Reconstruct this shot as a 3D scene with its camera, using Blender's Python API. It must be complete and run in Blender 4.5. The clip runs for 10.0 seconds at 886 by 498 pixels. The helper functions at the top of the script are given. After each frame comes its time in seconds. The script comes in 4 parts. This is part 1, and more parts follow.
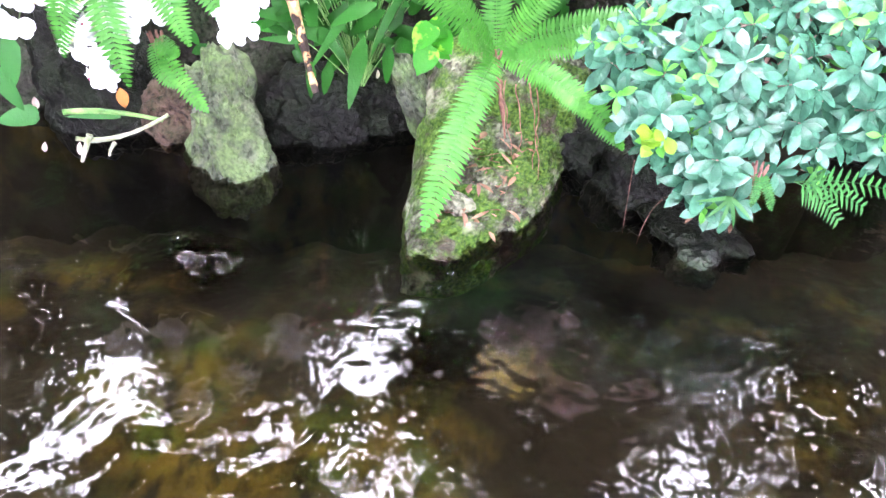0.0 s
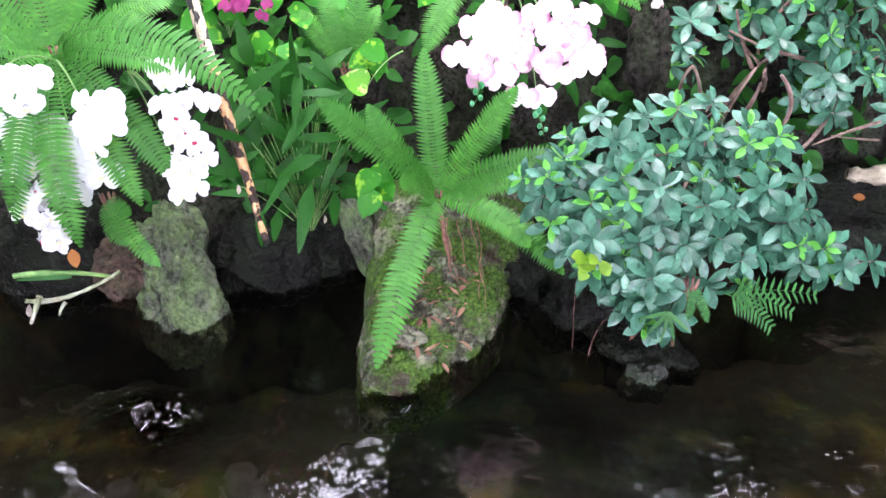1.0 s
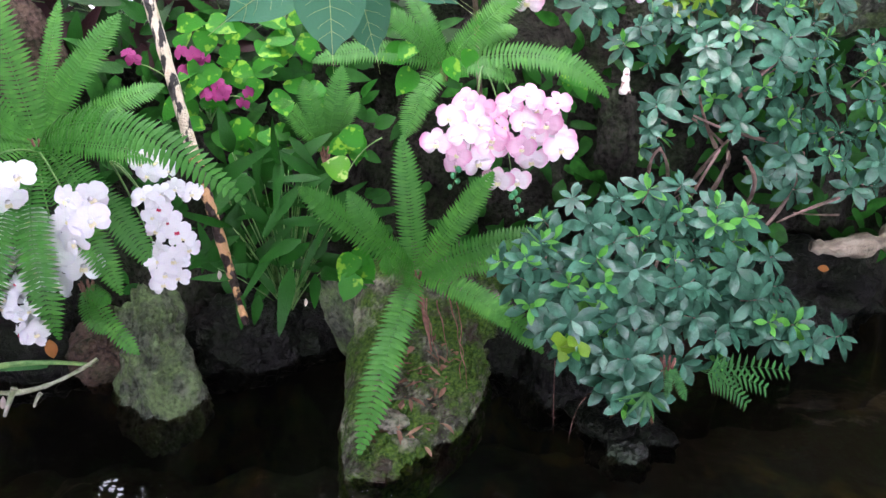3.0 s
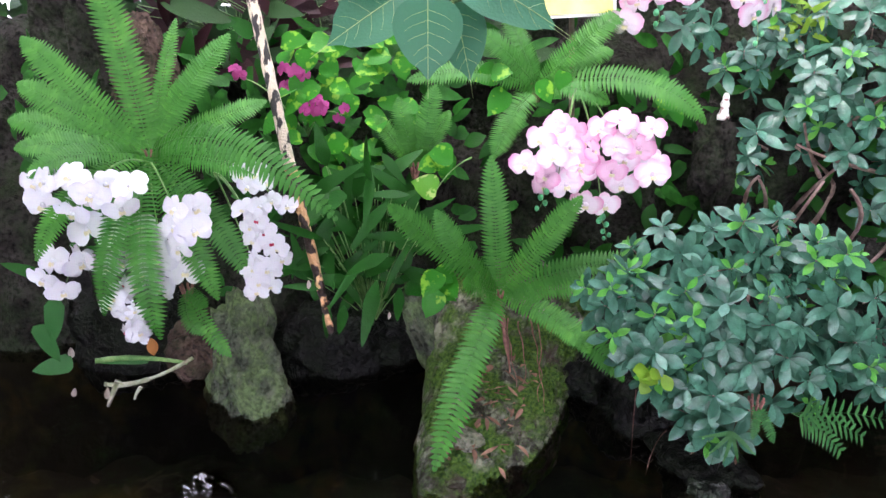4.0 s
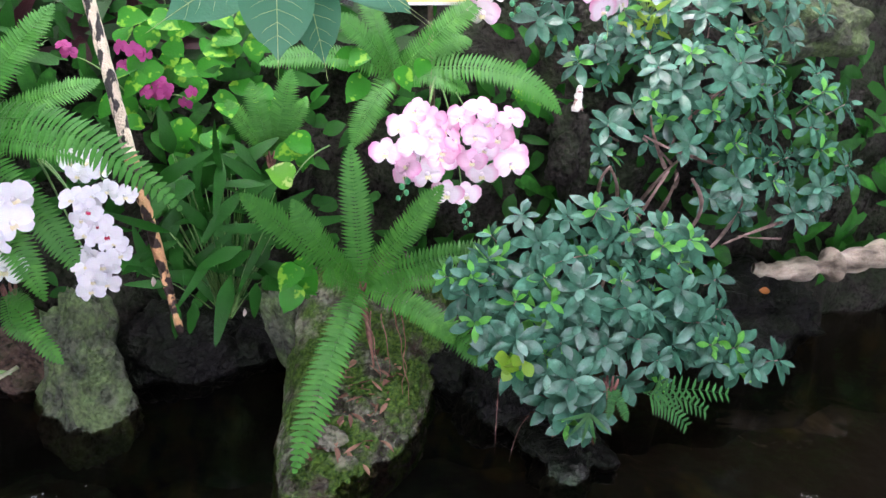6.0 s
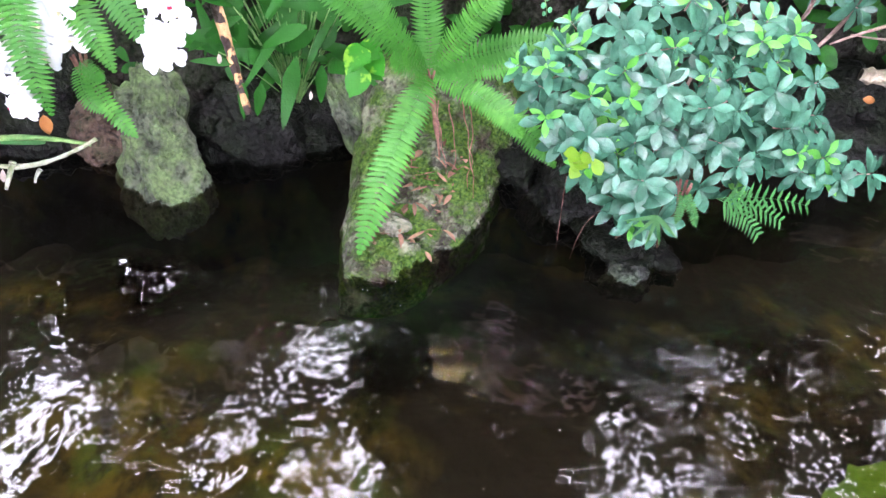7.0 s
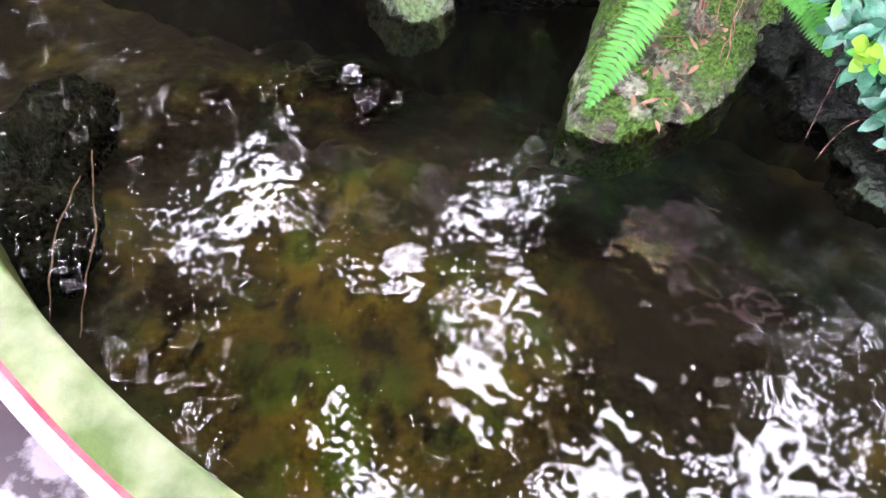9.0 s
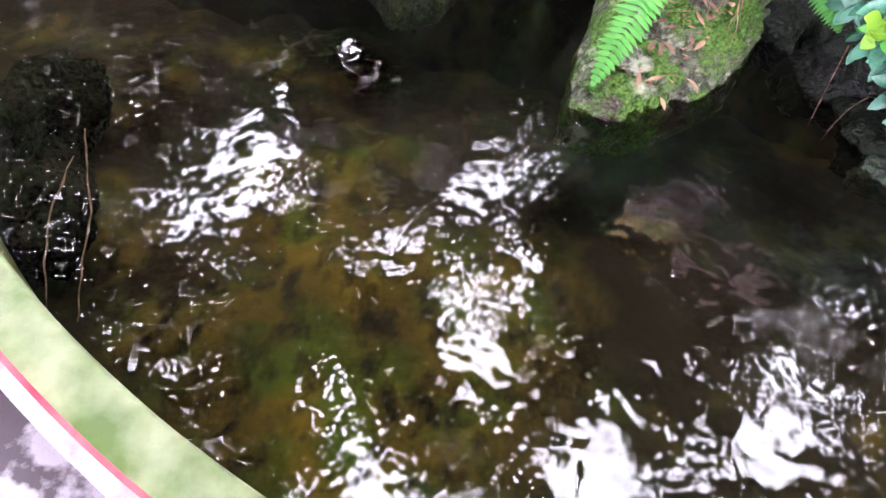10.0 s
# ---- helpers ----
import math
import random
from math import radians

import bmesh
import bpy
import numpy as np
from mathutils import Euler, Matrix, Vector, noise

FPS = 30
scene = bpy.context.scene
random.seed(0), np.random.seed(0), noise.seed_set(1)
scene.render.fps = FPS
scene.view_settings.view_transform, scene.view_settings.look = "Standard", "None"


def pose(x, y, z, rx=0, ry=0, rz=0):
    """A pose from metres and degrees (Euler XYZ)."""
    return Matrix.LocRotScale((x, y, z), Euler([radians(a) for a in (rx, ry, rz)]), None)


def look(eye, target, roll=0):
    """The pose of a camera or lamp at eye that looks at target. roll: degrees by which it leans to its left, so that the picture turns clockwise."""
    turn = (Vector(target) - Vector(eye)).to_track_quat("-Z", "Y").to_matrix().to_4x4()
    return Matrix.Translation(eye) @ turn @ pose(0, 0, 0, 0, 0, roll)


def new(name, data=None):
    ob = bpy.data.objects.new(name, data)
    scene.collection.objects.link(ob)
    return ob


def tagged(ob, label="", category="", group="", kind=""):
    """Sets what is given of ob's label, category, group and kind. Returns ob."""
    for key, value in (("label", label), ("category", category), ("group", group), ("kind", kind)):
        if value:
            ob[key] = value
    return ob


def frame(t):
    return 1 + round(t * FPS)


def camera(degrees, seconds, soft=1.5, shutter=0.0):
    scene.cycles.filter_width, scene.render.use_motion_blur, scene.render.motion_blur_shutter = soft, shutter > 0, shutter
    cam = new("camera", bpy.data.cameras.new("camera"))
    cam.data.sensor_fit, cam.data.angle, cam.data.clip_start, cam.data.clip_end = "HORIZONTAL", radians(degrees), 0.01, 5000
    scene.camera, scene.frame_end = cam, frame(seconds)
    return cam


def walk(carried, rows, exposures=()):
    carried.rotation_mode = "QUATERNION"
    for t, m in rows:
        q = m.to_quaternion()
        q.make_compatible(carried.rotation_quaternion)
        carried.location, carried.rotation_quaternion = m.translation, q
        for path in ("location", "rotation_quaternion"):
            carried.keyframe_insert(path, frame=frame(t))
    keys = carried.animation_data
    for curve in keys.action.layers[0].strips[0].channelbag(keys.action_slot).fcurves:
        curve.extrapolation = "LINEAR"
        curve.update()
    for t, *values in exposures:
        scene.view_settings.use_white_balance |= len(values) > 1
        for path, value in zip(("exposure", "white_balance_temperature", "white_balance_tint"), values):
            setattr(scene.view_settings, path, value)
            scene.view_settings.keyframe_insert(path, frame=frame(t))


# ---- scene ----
# camera and its way: seconds, place, then turn to the left, tilt up and lean in degrees
cam = camera(64.57, 10.0, soft=1.5)
ROWS = [
    (0.0, 0.000, 0.001, 1.060, 0.00, -37.47, 1.93),
    (0.5, 0.012, -0.016, 1.080, -0.81, -31.40, 0.58),
    (1.0, 0.026, -0.039, 1.091, -3.59, -26.69, -0.32),
    (1.5, 0.032, -0.052, 1.105, -4.53, -23.55, -0.72),
    (2.0, 0.032, -0.058, 1.107, -6.15, -22.02, -0.51),
    (2.2, 0.036, -0.058, 1.107, -6.61, -21.29, -0.50),
    (3.3, 0.001, -0.021, 1.190, -5.18, -23.47, 0.32),
    (3.5, 0.003, -0.019, 1.192, -3.02, -24.12, 0.54),
    (4.0, 0.001, -0.025, 1.219, 1.15, -22.12, -0.06),
    (4.5, 0.006, -0.030, 1.198, -0.94, -19.16, 1.28),
    (5.0, 0.008, -0.023, 1.209, -5.36, -16.68, 1.18),
    (5.2, 0.011, -0.026, 1.202, -6.20, -16.46, 1.02),
    (6.3, 0.037, 0.021, 1.164, -11.07, -26.88, 4.19),
    (6.5, 0.038, 0.020, 1.143, -9.69, -30.65, 5.08),
    (7.0, 0.045, 0.033, 1.135, -4.67, -38.17, 3.46),
    (7.5, 0.034, 0.044, 1.112, -1.34, -45.99, 3.52),
    (8.0, 0.013, 0.050, 1.095, 4.56, -51.62, 2.91),
    (8.5, -0.031, 0.034, 1.110, 13.25, -50.27, 1.94),
    (9.0, -0.025, 0.020, 1.113, 14.66, -50.67, 3.28),
    (9.5, -0.052, 0.035, 1.105, 14.66, -52.45, 3.99),
    (10.0, -0.054, 0.038, 1.102, 13.43, -52.70, 4.14),
]
EXPOSURES = [(0.0, 1.75), (0.5, 1.25), (1.0, 0.6), (1.5, 0.25), (2.0, -0.02), (3.5, -0.36), (4.0, -0.3), (4.5, -0.7), (5.2, -0.85),
             (6.5, 0.35), (7.0, 1.05), (7.5, 1.65), (8.0, 1.62), (9.0, 1.4), (10.0, 1.27)]
walk(cam, [(t, pose(x, y, z, 90 + tilt, 0, yaw) @ pose(0, 0, 0, 0, 0, lean)) for t, x, y, z, yaw, tilt, lean in ROWS],
     EXPOSURES)

# ---- sky and sun: bright overcast day ----
world = bpy.data.worlds.new("sky")
scene.world = world
world.use_nodes = True
wn, wl = world.node_tree.nodes, world.node_tree.links
wn.clear()
sky = wn.new("ShaderNodeTexSky")
sky.sky_type, sky.sun_disc = "NISHITA", False
sky.sun_elevation, sky.sun_rotation = radians(62), radians(200)
sky.dust_density, sky.air_density, sky.ozone_density = 4.0, 1.0, 1.0
haze = wn.new("ShaderNodeMix")
haze.data_type = "RGBA"
haze.inputs[0].default_value = 0.65
haze.inputs[7].default_value = (12.9, 12.2, 15.2, 1)
wl.new(sky.outputs[0], haze.inputs[6])
back = wn.new("ShaderNodeBackground")
back.inputs[1].default_value = 2.5
wl.new(haze.outputs[2], back.inputs[0])
wl.new(back.outputs[0], wn.new("ShaderNodeOutputWorld").inputs[0])
sun = new("sun", bpy.data.lights.new("sun", "SUN"))
sun.data.energy, sun.data.angle, sun.data.color = 1.0, radians(18), (1.0, 0.97, 0.92)
sun.matrix_world = look((-1.2, -2.6, 5.5), (0, 0, 0))


# ---- materials ----
def nodes(name):
    m = bpy.data.materials.new(name)
    m.use_nodes = True
    n = m.node_tree.nodes
    return m, n, m.node_tree.links, n["Principled BSDF"]


def mix(n, l, fac, a, b):
    """A colour mix; each of fac, a, b is a socket or a value."""
    x = n.new("ShaderNodeMix")
    x.data_type = "RGBA"
    for i, v in ((0, fac), (6, a), (7, b)):
        if isinstance(v, bpy.types.NodeSocket):
            l.new(v, x.inputs[i])
        else:
            x.inputs[i].default_value = v if i == 0 else (*v, 1)
    return x.outputs[2]


def grain(n, l, scale, detail=4, lo=0.35, hi=0.65, coord="Object", stretch=None):
    """A noise between 0 and 1, in metres of the object."""
    tc, no, ra = n.new("ShaderNodeTexCoord"), n.new("ShaderNodeTexNoise"), n.new("ShaderNodeMapRange")
    no.inputs["Scale"].default_value, no.inputs["Detail"].default_value = scale, detail
    src = tc.outputs[coord]
    if stretch:
        mp = n.new("ShaderNodeMapping")
        mp.inputs["Scale"].default_value = stretch
        l.new(src, mp.inputs[0])
        src = mp.outputs[0]
    l.new(src, no.inputs["Vector"])
    ra.inputs[1].default_value, ra.inputs[2].default_value = lo, hi
    l.new(no.outputs[0], ra.inputs[0])
    return ra.outputs[0]


def bump(n, l, p, height, strength=0.5, dist=0.01):
    b = n.new("ShaderNodeBump")
    b.inputs["Strength"].default_value, b.inputs["Distance"].default_value = strength, dist
    l.new(height, b.inputs["Height"])
    l.new(b.outputs[0], p.inputs["Normal"])
    return b.outputs[0]


def leaf_mat(name, dark, light, rough=0.45, glow=0.3, per="island", spots=None, scale=30, sheen=0.3):
    """Leaf green with a little light passing through; varies leaf by leaf and across each leaf."""
    m, n, l, p = nodes(name)
    if per == "island":
        rnd = n.new("ShaderNodeNewGeometry").outputs["Random Per Island"]
    else:
        rnd = n.new("ShaderNodeObjectInfo").outputs["Random"]
    if per == "both":
        leaflet, avg = n.new("ShaderNodeNewGeometry").outputs["Random Per Island"], n.new("ShaderNodeMath")
        avg.operation = "MULTIPLY_ADD"
        avg.inputs[1].default_value = 0.45
        half = n.new("ShaderNodeMath")
        half.operation = "MULTIPLY"
        half.inputs[1].default_value = 0.55
        l.new(rnd, half.inputs[0])
        l.new(leaflet, avg.inputs[0])
        l.new(half.outputs[0], avg.inputs[2])
        rnd = avg.outputs[0]
    c = mix(n, l, rnd, dark, light)
    c = mix(n, l, grain(n, l, scale), c, tuple(0.75 * a + 0.25 * b for a, b in zip(dark, light)))
    if spots:
        c = mix(n, l, grain(n, l, 34, 3, 0.57, 0.63), c, spots)
    l.new(c, p.inputs["Base Color"])
    p.inputs["Roughness"].default_value = rough
    p.inputs["Specular IOR Level"].default_value = sheen
    bump(n, l, p, grain(n, l, 160, 2), 0.25, 0.002)
    tr, ms = n.new("ShaderNodeBsdfTranslucent"), n.new("ShaderNodeMixShader")
    l.new(c, tr.inputs[0])
    ms.inputs[0].default_value = glow
    l.new(p.outputs[0], ms.inputs[1])
    l.new(tr.outputs[0], ms.inputs[2])
    l.new(ms.outputs[0], n["Material Output"].inputs[0])
    return m


def rock_mat(name, base, pale, moss, mossy=0.5, rough=0.85, sheen=0.2):
    m, n, l, p = nodes(name)
    c = mix(n, l, grain(n, l, 9, 6, 0.35, 0.68), base, pale)
    c = mix(n, l, grain(n, l, 60, 4, 0.45, 0.7), c, tuple(0.35 * v for v in base))
    geo, sep, add = n.new("ShaderNodeNewGeometry"), n.new("ShaderNodeSeparateXYZ"), n.new("ShaderNodeMath")
    l.new(geo.outputs["Normal"], sep.inputs[0])
    add.operation = "MULTIPLY_ADD"
    add.use_clamp = True
    l.new(grain(n, l, 14, 5, 0.42, 0.6), add.inputs[0])
    add.inputs[1].default_value = mossy
    mul = n.new("ShaderNodeMath")
    mul.operation = "MULTIPLY"
    mul.inputs[1].default_value = mossy * 0.25
    l.new(sep.outputs[2], mul.inputs[0])
    l.new(mul.outputs[0], add.inputs[2])
    green = mix(n, l, grain(n, l, 90, 3), moss, tuple(1.9 * v for v in moss))
    c = mix(n, l, add.outputs[0], c, green)
    l.new(c, p.inputs["Base Color"])
    p.inputs["Roughness"].default_value = rough
    p.inputs["Specular IOR Level"].default_value = sheen
    bump(n, l, p, grain(n, l, 70, 8, 0.2, 0.8), 0.9, 0.012)
    return m


def plain_mat(name, a, b, scale=25, rough=0.7, relief=0.3, stretch=None, lo=0.35, hi=0.65):
    m, n, l, p = nodes(name)
    g = grain(n, l, scale, 5, lo, hi, stretch=stretch)
    l.new(mix(n, l, g, a, b), p.inputs["Base Color"])
    p.inputs["Roughness"].default_value = rough
    bump(n, l, p, grain(n, l, scale * 4, 4), relief, 0.004)
    return m


def petal_mat(name, inner, outer, size, glow=0.5):
    """Petals that shade from the heart of the flower to the tips."""
    m, n, l, p = nodes(name)
    tc, ln, ra = n.new("ShaderNodeTexCoord"), n.new("ShaderNodeVectorMath"), n.new("ShaderNodeMapRange")
    ln.operation = "LENGTH"
    l.new(tc.outputs["Object"], ln.inputs[0])
    ra.inputs[1].default_value, ra.inputs[2].default_value = 0.62 * size, 1.02 * size
    l.new(ln.outputs["Value"], ra.inputs[0])
    rnd = n.new("ShaderNodeObjectInfo").outputs["Random"]
    tip = mix(n, l, rnd, outer, tuple(0.5 * (a + b) for a, b in zip(inner, outer)))
    c = mix(n, l, ra.outputs[0], inner, tip)
    l.new(c, p.inputs["Base Color"])
    p.inputs["Roughness"].default_value = 0.6
    bump(n, l, p, grain(n, l, 120, 2), 0.2, 0.002)
    tr, ms = n.new("ShaderNodeBsdfTranslucent"), n.new("ShaderNodeMixShader")
    l.new(c, tr.inputs[0])
    ms.inputs[0].default_value = glow
    l.new(p.outputs[0], ms.inputs[1])
    l.new(tr.outputs[0], ms.inputs[2])
    l.new(ms.outputs[0], n["Material Output"].inputs[0])
    return m


FERN = leaf_mat("fern_green", (0.028, 0.135, 0.02), (0.1, 0.32, 0.042), 0.38, 0.28, per="both")
FERN_DARK = leaf_mat("fern_deep_green", (0.025, 0.11, 0.028), (0.06, 0.2, 0.045), 0.5, 0.25)
SHRUB = leaf_mat("shrub_leaf", (0.01, 0.05, 0.028), (0.085, 0.235, 0.15), 0.26, 0.12, sheen=0.5)
SHRUB_YOUNG = leaf_mat("young_shrub_leaf", (0.08, 0.34, 0.05), (0.16, 0.48, 0.08), 0.35, 0.3)
STRAP = leaf_mat("strap_leaf", (0.007, 0.05, 0.006), (0.034, 0.17, 0.02), 0.42, 0.25, sheen=0.16)
BIG_LEAF = leaf_mat("heart_leaf", (0.045, 0.16, 0.085), (0.075, 0.23, 0.125), 0.4, 0.25, scale=12)
POTHOS = leaf_mat("variegated_leaf", (0.016, 0.13, 0.01), (0.06, 0.3, 0.022), 0.38, 0.25, spots=(0.17, 0.37, 0.03), sheen=0.16)
YELLOW = leaf_mat("yellow_green_leaf", (0.14, 0.29, 0.02), (0.26, 0.42, 0.05), 0.45, 0.3)
PALE_LEAF = leaf_mat("pale_variegated_leaf", (0.09, 0.32, 0.02), (0.16, 0.4, 0.04), 0.35, 0.3, spots=(0.42, 0.58, 0.16))
CANOPY = leaf_mat("tree_leaf", (0.012, 0.04, 0.01), (0.03, 0.08, 0.02), 0.6, 0.06)
MAROON = leaf_mat("maroon_leaf", (0.018, 0.006, 0.008), (0.045, 0.012, 0.016), 0.45, 0.15)
VEIN = plain_mat("pale_vein", (0.3, 0.42, 0.14), (0.4, 0.5, 0.2), 60, 0.5)
DEAD = leaf_mat("dead_leaf", (0.1, 0.05, 0.035), (0.38, 0.22, 0.15), 0.8, 0.1, per="object")


def cobbled_mat(name):
    """Weathered conglomerate: pebbles of several greys, brown earth between, pale lichen and green moss."""
    m, n, l, p = nodes(name)
    tc, vo, ra = n.new("ShaderNodeTexCoord"), n.new("ShaderNodeTexVoronoi"), n.new("ShaderNodeSeparateColor")
    vo.inputs["Scale"].default_value = 38
    l.new(tc.outputs["Object"], vo.inputs["Vector"])
    l.new(vo.outputs["Color"], ra.inputs[0])
    c = mix(n, l, ra.outputs[0], (0.034, 0.034, 0.025), (0.2, 0.205, 0.155))
    c = mix(n, l, grain(n, l, 70, 5, 0.4, 0.68), c, (0.03, 0.022, 0.018))
    c = mix(n, l, grain(n, l, 7, 5, 0.54, 0.64), c, (0.05, 0.034, 0.028))
    c = mix(n, l, grain(n, l, 12, 6, 0.56, 0.64), c, (0.26, 0.26, 0.19))
    green = mix(n, l, grain(n, l, 110, 3), (0.022, 0.058, 0.009), (0.085, 0.15, 0.022))
    c = mix(n, l, grain(n, l, 10, 7, 0.42, 0.54, stretch=(1, 1.1, 1.4)), c, green)
    l.new(c, p.inputs["Base Color"])
    p.inputs["Roughness"].default_value, p.inputs["Specular IOR Level"].default_value = 0.85, 0.25
    bump(n, l, p, grain(n, l, 80, 8, 0.2, 0.8), 1.0, 0.012)
    return m


MOSSY = cobbled_mat("mossy_stone")
DEAD_PETAL = leaf_mat("withered_petal", (0.4, 0.3, 0.26), (0.62, 0.55, 0.5), 0.7, 0.3, per="object")
ORANGE_LEAF = leaf_mat("orange_leaf", (0.3, 0.11, 0.03), (0.45, 0.22, 0.06), 0.7, 0.2, per="object")
MOSS = leaf_mat("moss", (0.018, 0.05, 0.01), (0.13, 0.2, 0.05), 0.75, 0.2, sheen=0.1)
GREY_STONE = rock_mat("grey_green_stone", (0.04, 0.044, 0.033), (0.125, 0.135, 0.1), (0.08, 0.12, 0.045), 0.6)
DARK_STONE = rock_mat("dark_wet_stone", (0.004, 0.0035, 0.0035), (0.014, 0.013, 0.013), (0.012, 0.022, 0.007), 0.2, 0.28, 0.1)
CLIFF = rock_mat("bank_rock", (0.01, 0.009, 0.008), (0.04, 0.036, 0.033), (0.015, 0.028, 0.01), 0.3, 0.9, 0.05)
WET_STONE = rock_mat("wet_mossy_stone", (0.016, 0.016, 0.015), (0.06, 0.06, 0.055), (0.022, 0.045, 0.016), 0.5, 0.45, 0.3)
PALE_STONE = rock_mat("pale_stone", (0.2, 0.18, 0.15), (0.36, 0.34, 0.29), (0.1, 0.14, 0.06), 0.25)
RED_STONE = rock_mat("reddish_stone", (0.035, 0.022, 0.018), (0.11, 0.07, 0.055), (0.03, 0.05, 0.015), 0.2)
TWIG = plain_mat("twig_bark", (0.12, 0.075, 0.06), (0.26, 0.18, 0.15), 40, 0.8, 0.5)
ROOT = plain_mat("root", (0.12, 0.05, 0.04), (0.26, 0.13, 0.1), 60, 0.85, 0.5)
STEM = plain_mat("green_stem", (0.08, 0.2, 0.05), (0.2, 0.34, 0.1), 40, 0.55)
PALE_STEM = plain_mat("pale_cut_stem", (0.2, 0.24, 0.12), (0.5, 0.48, 0.38), 40, 0.7)
POLE = plain_mat("flaking_bark", (0.035, 0.032, 0.03), (0.7, 0.6, 0.45), 55, 0.8, 0.9, (1, 1, 0.35), 0.455, 0.5)
POLE_LOW = plain_mat("orange_bark", (0.03, 0.015, 0.012), (0.55, 0.31, 0.15), 24, 0.75, 0.8, (1, 1, 0.8), 0.49, 0.53)
LOG = plain_mat("weathered_log", (0.06, 0.045, 0.03), (0.42, 0.36, 0.27), 26, 0.85, 0.7, (0.3, 1, 1))
TRUNK = plain_mat("tree_bark", (0.06, 0.045, 0.035), (0.14, 0.11, 0.09), 8, 0.9, 0.8)


def bed_mat():
    """Dark silt with ochre and green algae; brighter round one point, painting in the better lit near bed."""
    m, n, l, p = nodes("pond_silt")
    tc, di, ra, ad = n.new("ShaderNodeTexCoord"), n.new("ShaderNodeVectorMath"), n.new("ShaderNodeMapRange"), n.new("ShaderNodeMath")
    di.operation = "DISTANCE"
    # middle of the painted-in brightness, by the kerb
    di.inputs[1].default_value = (-0.4, 0.62, -0.45)
    l.new(tc.outputs["Object"], di.inputs[0])
    ra.inputs[1].default_value, ra.inputs[2].default_value, ra.inputs[3].default_value, ra.inputs[4].default_value = 0.1, 0.8, 0.5, -0.05
    l.new(di.outputs["Value"], ra.inputs[0])
    ad.operation = "ADD"
    ad.use_clamp = True
    l.new(ra.outputs[0], ad.inputs[0])
    l.new(grain(n, l, 3.2, 6, 0.48, 0.9), ad.inputs[1])
    algae = mix(n, l, grain(n, l, 6, 5, 0.45, 0.6), (0.2, 0.155, 0.018), (0.1, 0.155, 0.014))
    algae = mix(n, l, grain(n, l, 9, 5, 0.48, 0.66, stretch=(1.6, 1, 1)), algae, (0.03, 0.028, 0.01))
    l.new(mix(n, l, ad.outputs[0], (0.016, 0.013, 0.008), algae), p.inputs["Base Color"])
    p.inputs["Roughness"].default_value = 0.95
    bump(n, l, p, grain(n, l, 14, 5), 0.5, 0.01)
    return m


BED = bed_mat()
PINK = petal_mat("pink_petal", (0.9, 0.8, 0.86), (0.76, 0.24, 0.5), 0.046, 0.3)
PINK_DEEP = petal_mat("deep_pink_petal", (0.84, 0.55, 0.7), (0.66, 0.16, 0.42), 0.046, 0.3)
WHITE = petal_mat("white_petal", (0.8, 0.79, 0.81), (0.72, 0.69, 0.79), 0.042, 0.25)
MAGENTA = petal_mat("magenta_petal", (0.42, 0.06, 0.24), (0.3, 0.02, 0.16), 0.03)
LIP_RED = plain_mat("red_lip", (0.5, 0.01, 0.06), (0.62, 0.04, 0.12), 80, 0.5)
LIP_YELLOW = plain_mat("yellow_lip", (0.7, 0.62, 0.35), (0.8, 0.76, 0.62), 80, 0.5)
BUD = plain_mat("green_bud", (0.05, 0.3, 0.12), (0.12, 0.45, 0.2), 60, 0.4)
ALGAE = plain_mat("bright_algae", (0.035, 0.1, 0.006), (0.13, 0.27, 0.012), 7, 0.8, 0.8)
KERB_GREEN = plain_mat("algae_green_paint", (0.085, 0.14, 0.018), (0.3, 0.33, 0.17), 9, 0.5, 0.3)
KERB_RED = plain_mat("red_stripe_paint", (0.36, 0.03, 0.06), (0.5, 0.1, 0.12), 20, 0.5, 0.2)
KERB_WHITE = plain_mat("worn_white_paint", (0.25, 0.2, 0.22), (0.5, 0.45, 0.47), 16, 0.5, 0.2)
FLOOR = plain_mat("worn_floor", (0.11, 0.085, 0.095), (0.5, 0.45, 0.47), 9, 0.45, 0.2, None, 0.53, 0.58)
SIGN_WHITE = plain_mat("white_board", (0.75, 0.75, 0.72), (0.82, 0.82, 0.8), 10, 0.35, 0.05)
SIGN_YELLOW = plain_mat("yellow_print", (0.82, 0.6, 0.06), (0.85, 0.72, 0.22), 6, 0.3, 0.05)
INK_BLUE = plain_mat("blue_ink", (0.1, 0.16, 0.4), (0.14, 0.2, 0.45), 30, 0.5, 0.0)
INK_ORANGE = plain_mat("brown_orange_ink", (0.45, 0.28, 0.06), (0.5, 0.32, 0.08), 30, 0.5, 0.0)
INK_RED = plain_mat("red_ink", (0.7, 0.05, 0.03), (0.75, 0.08, 0.05), 30, 0.5, 0.0)
CERAMIC = plain_mat("painted_ceramic", (0.7, 0.68, 0.62), (0.25, 0.12, 0.1), 60, 0.35, 0.1, None, 0.52, 0.6)


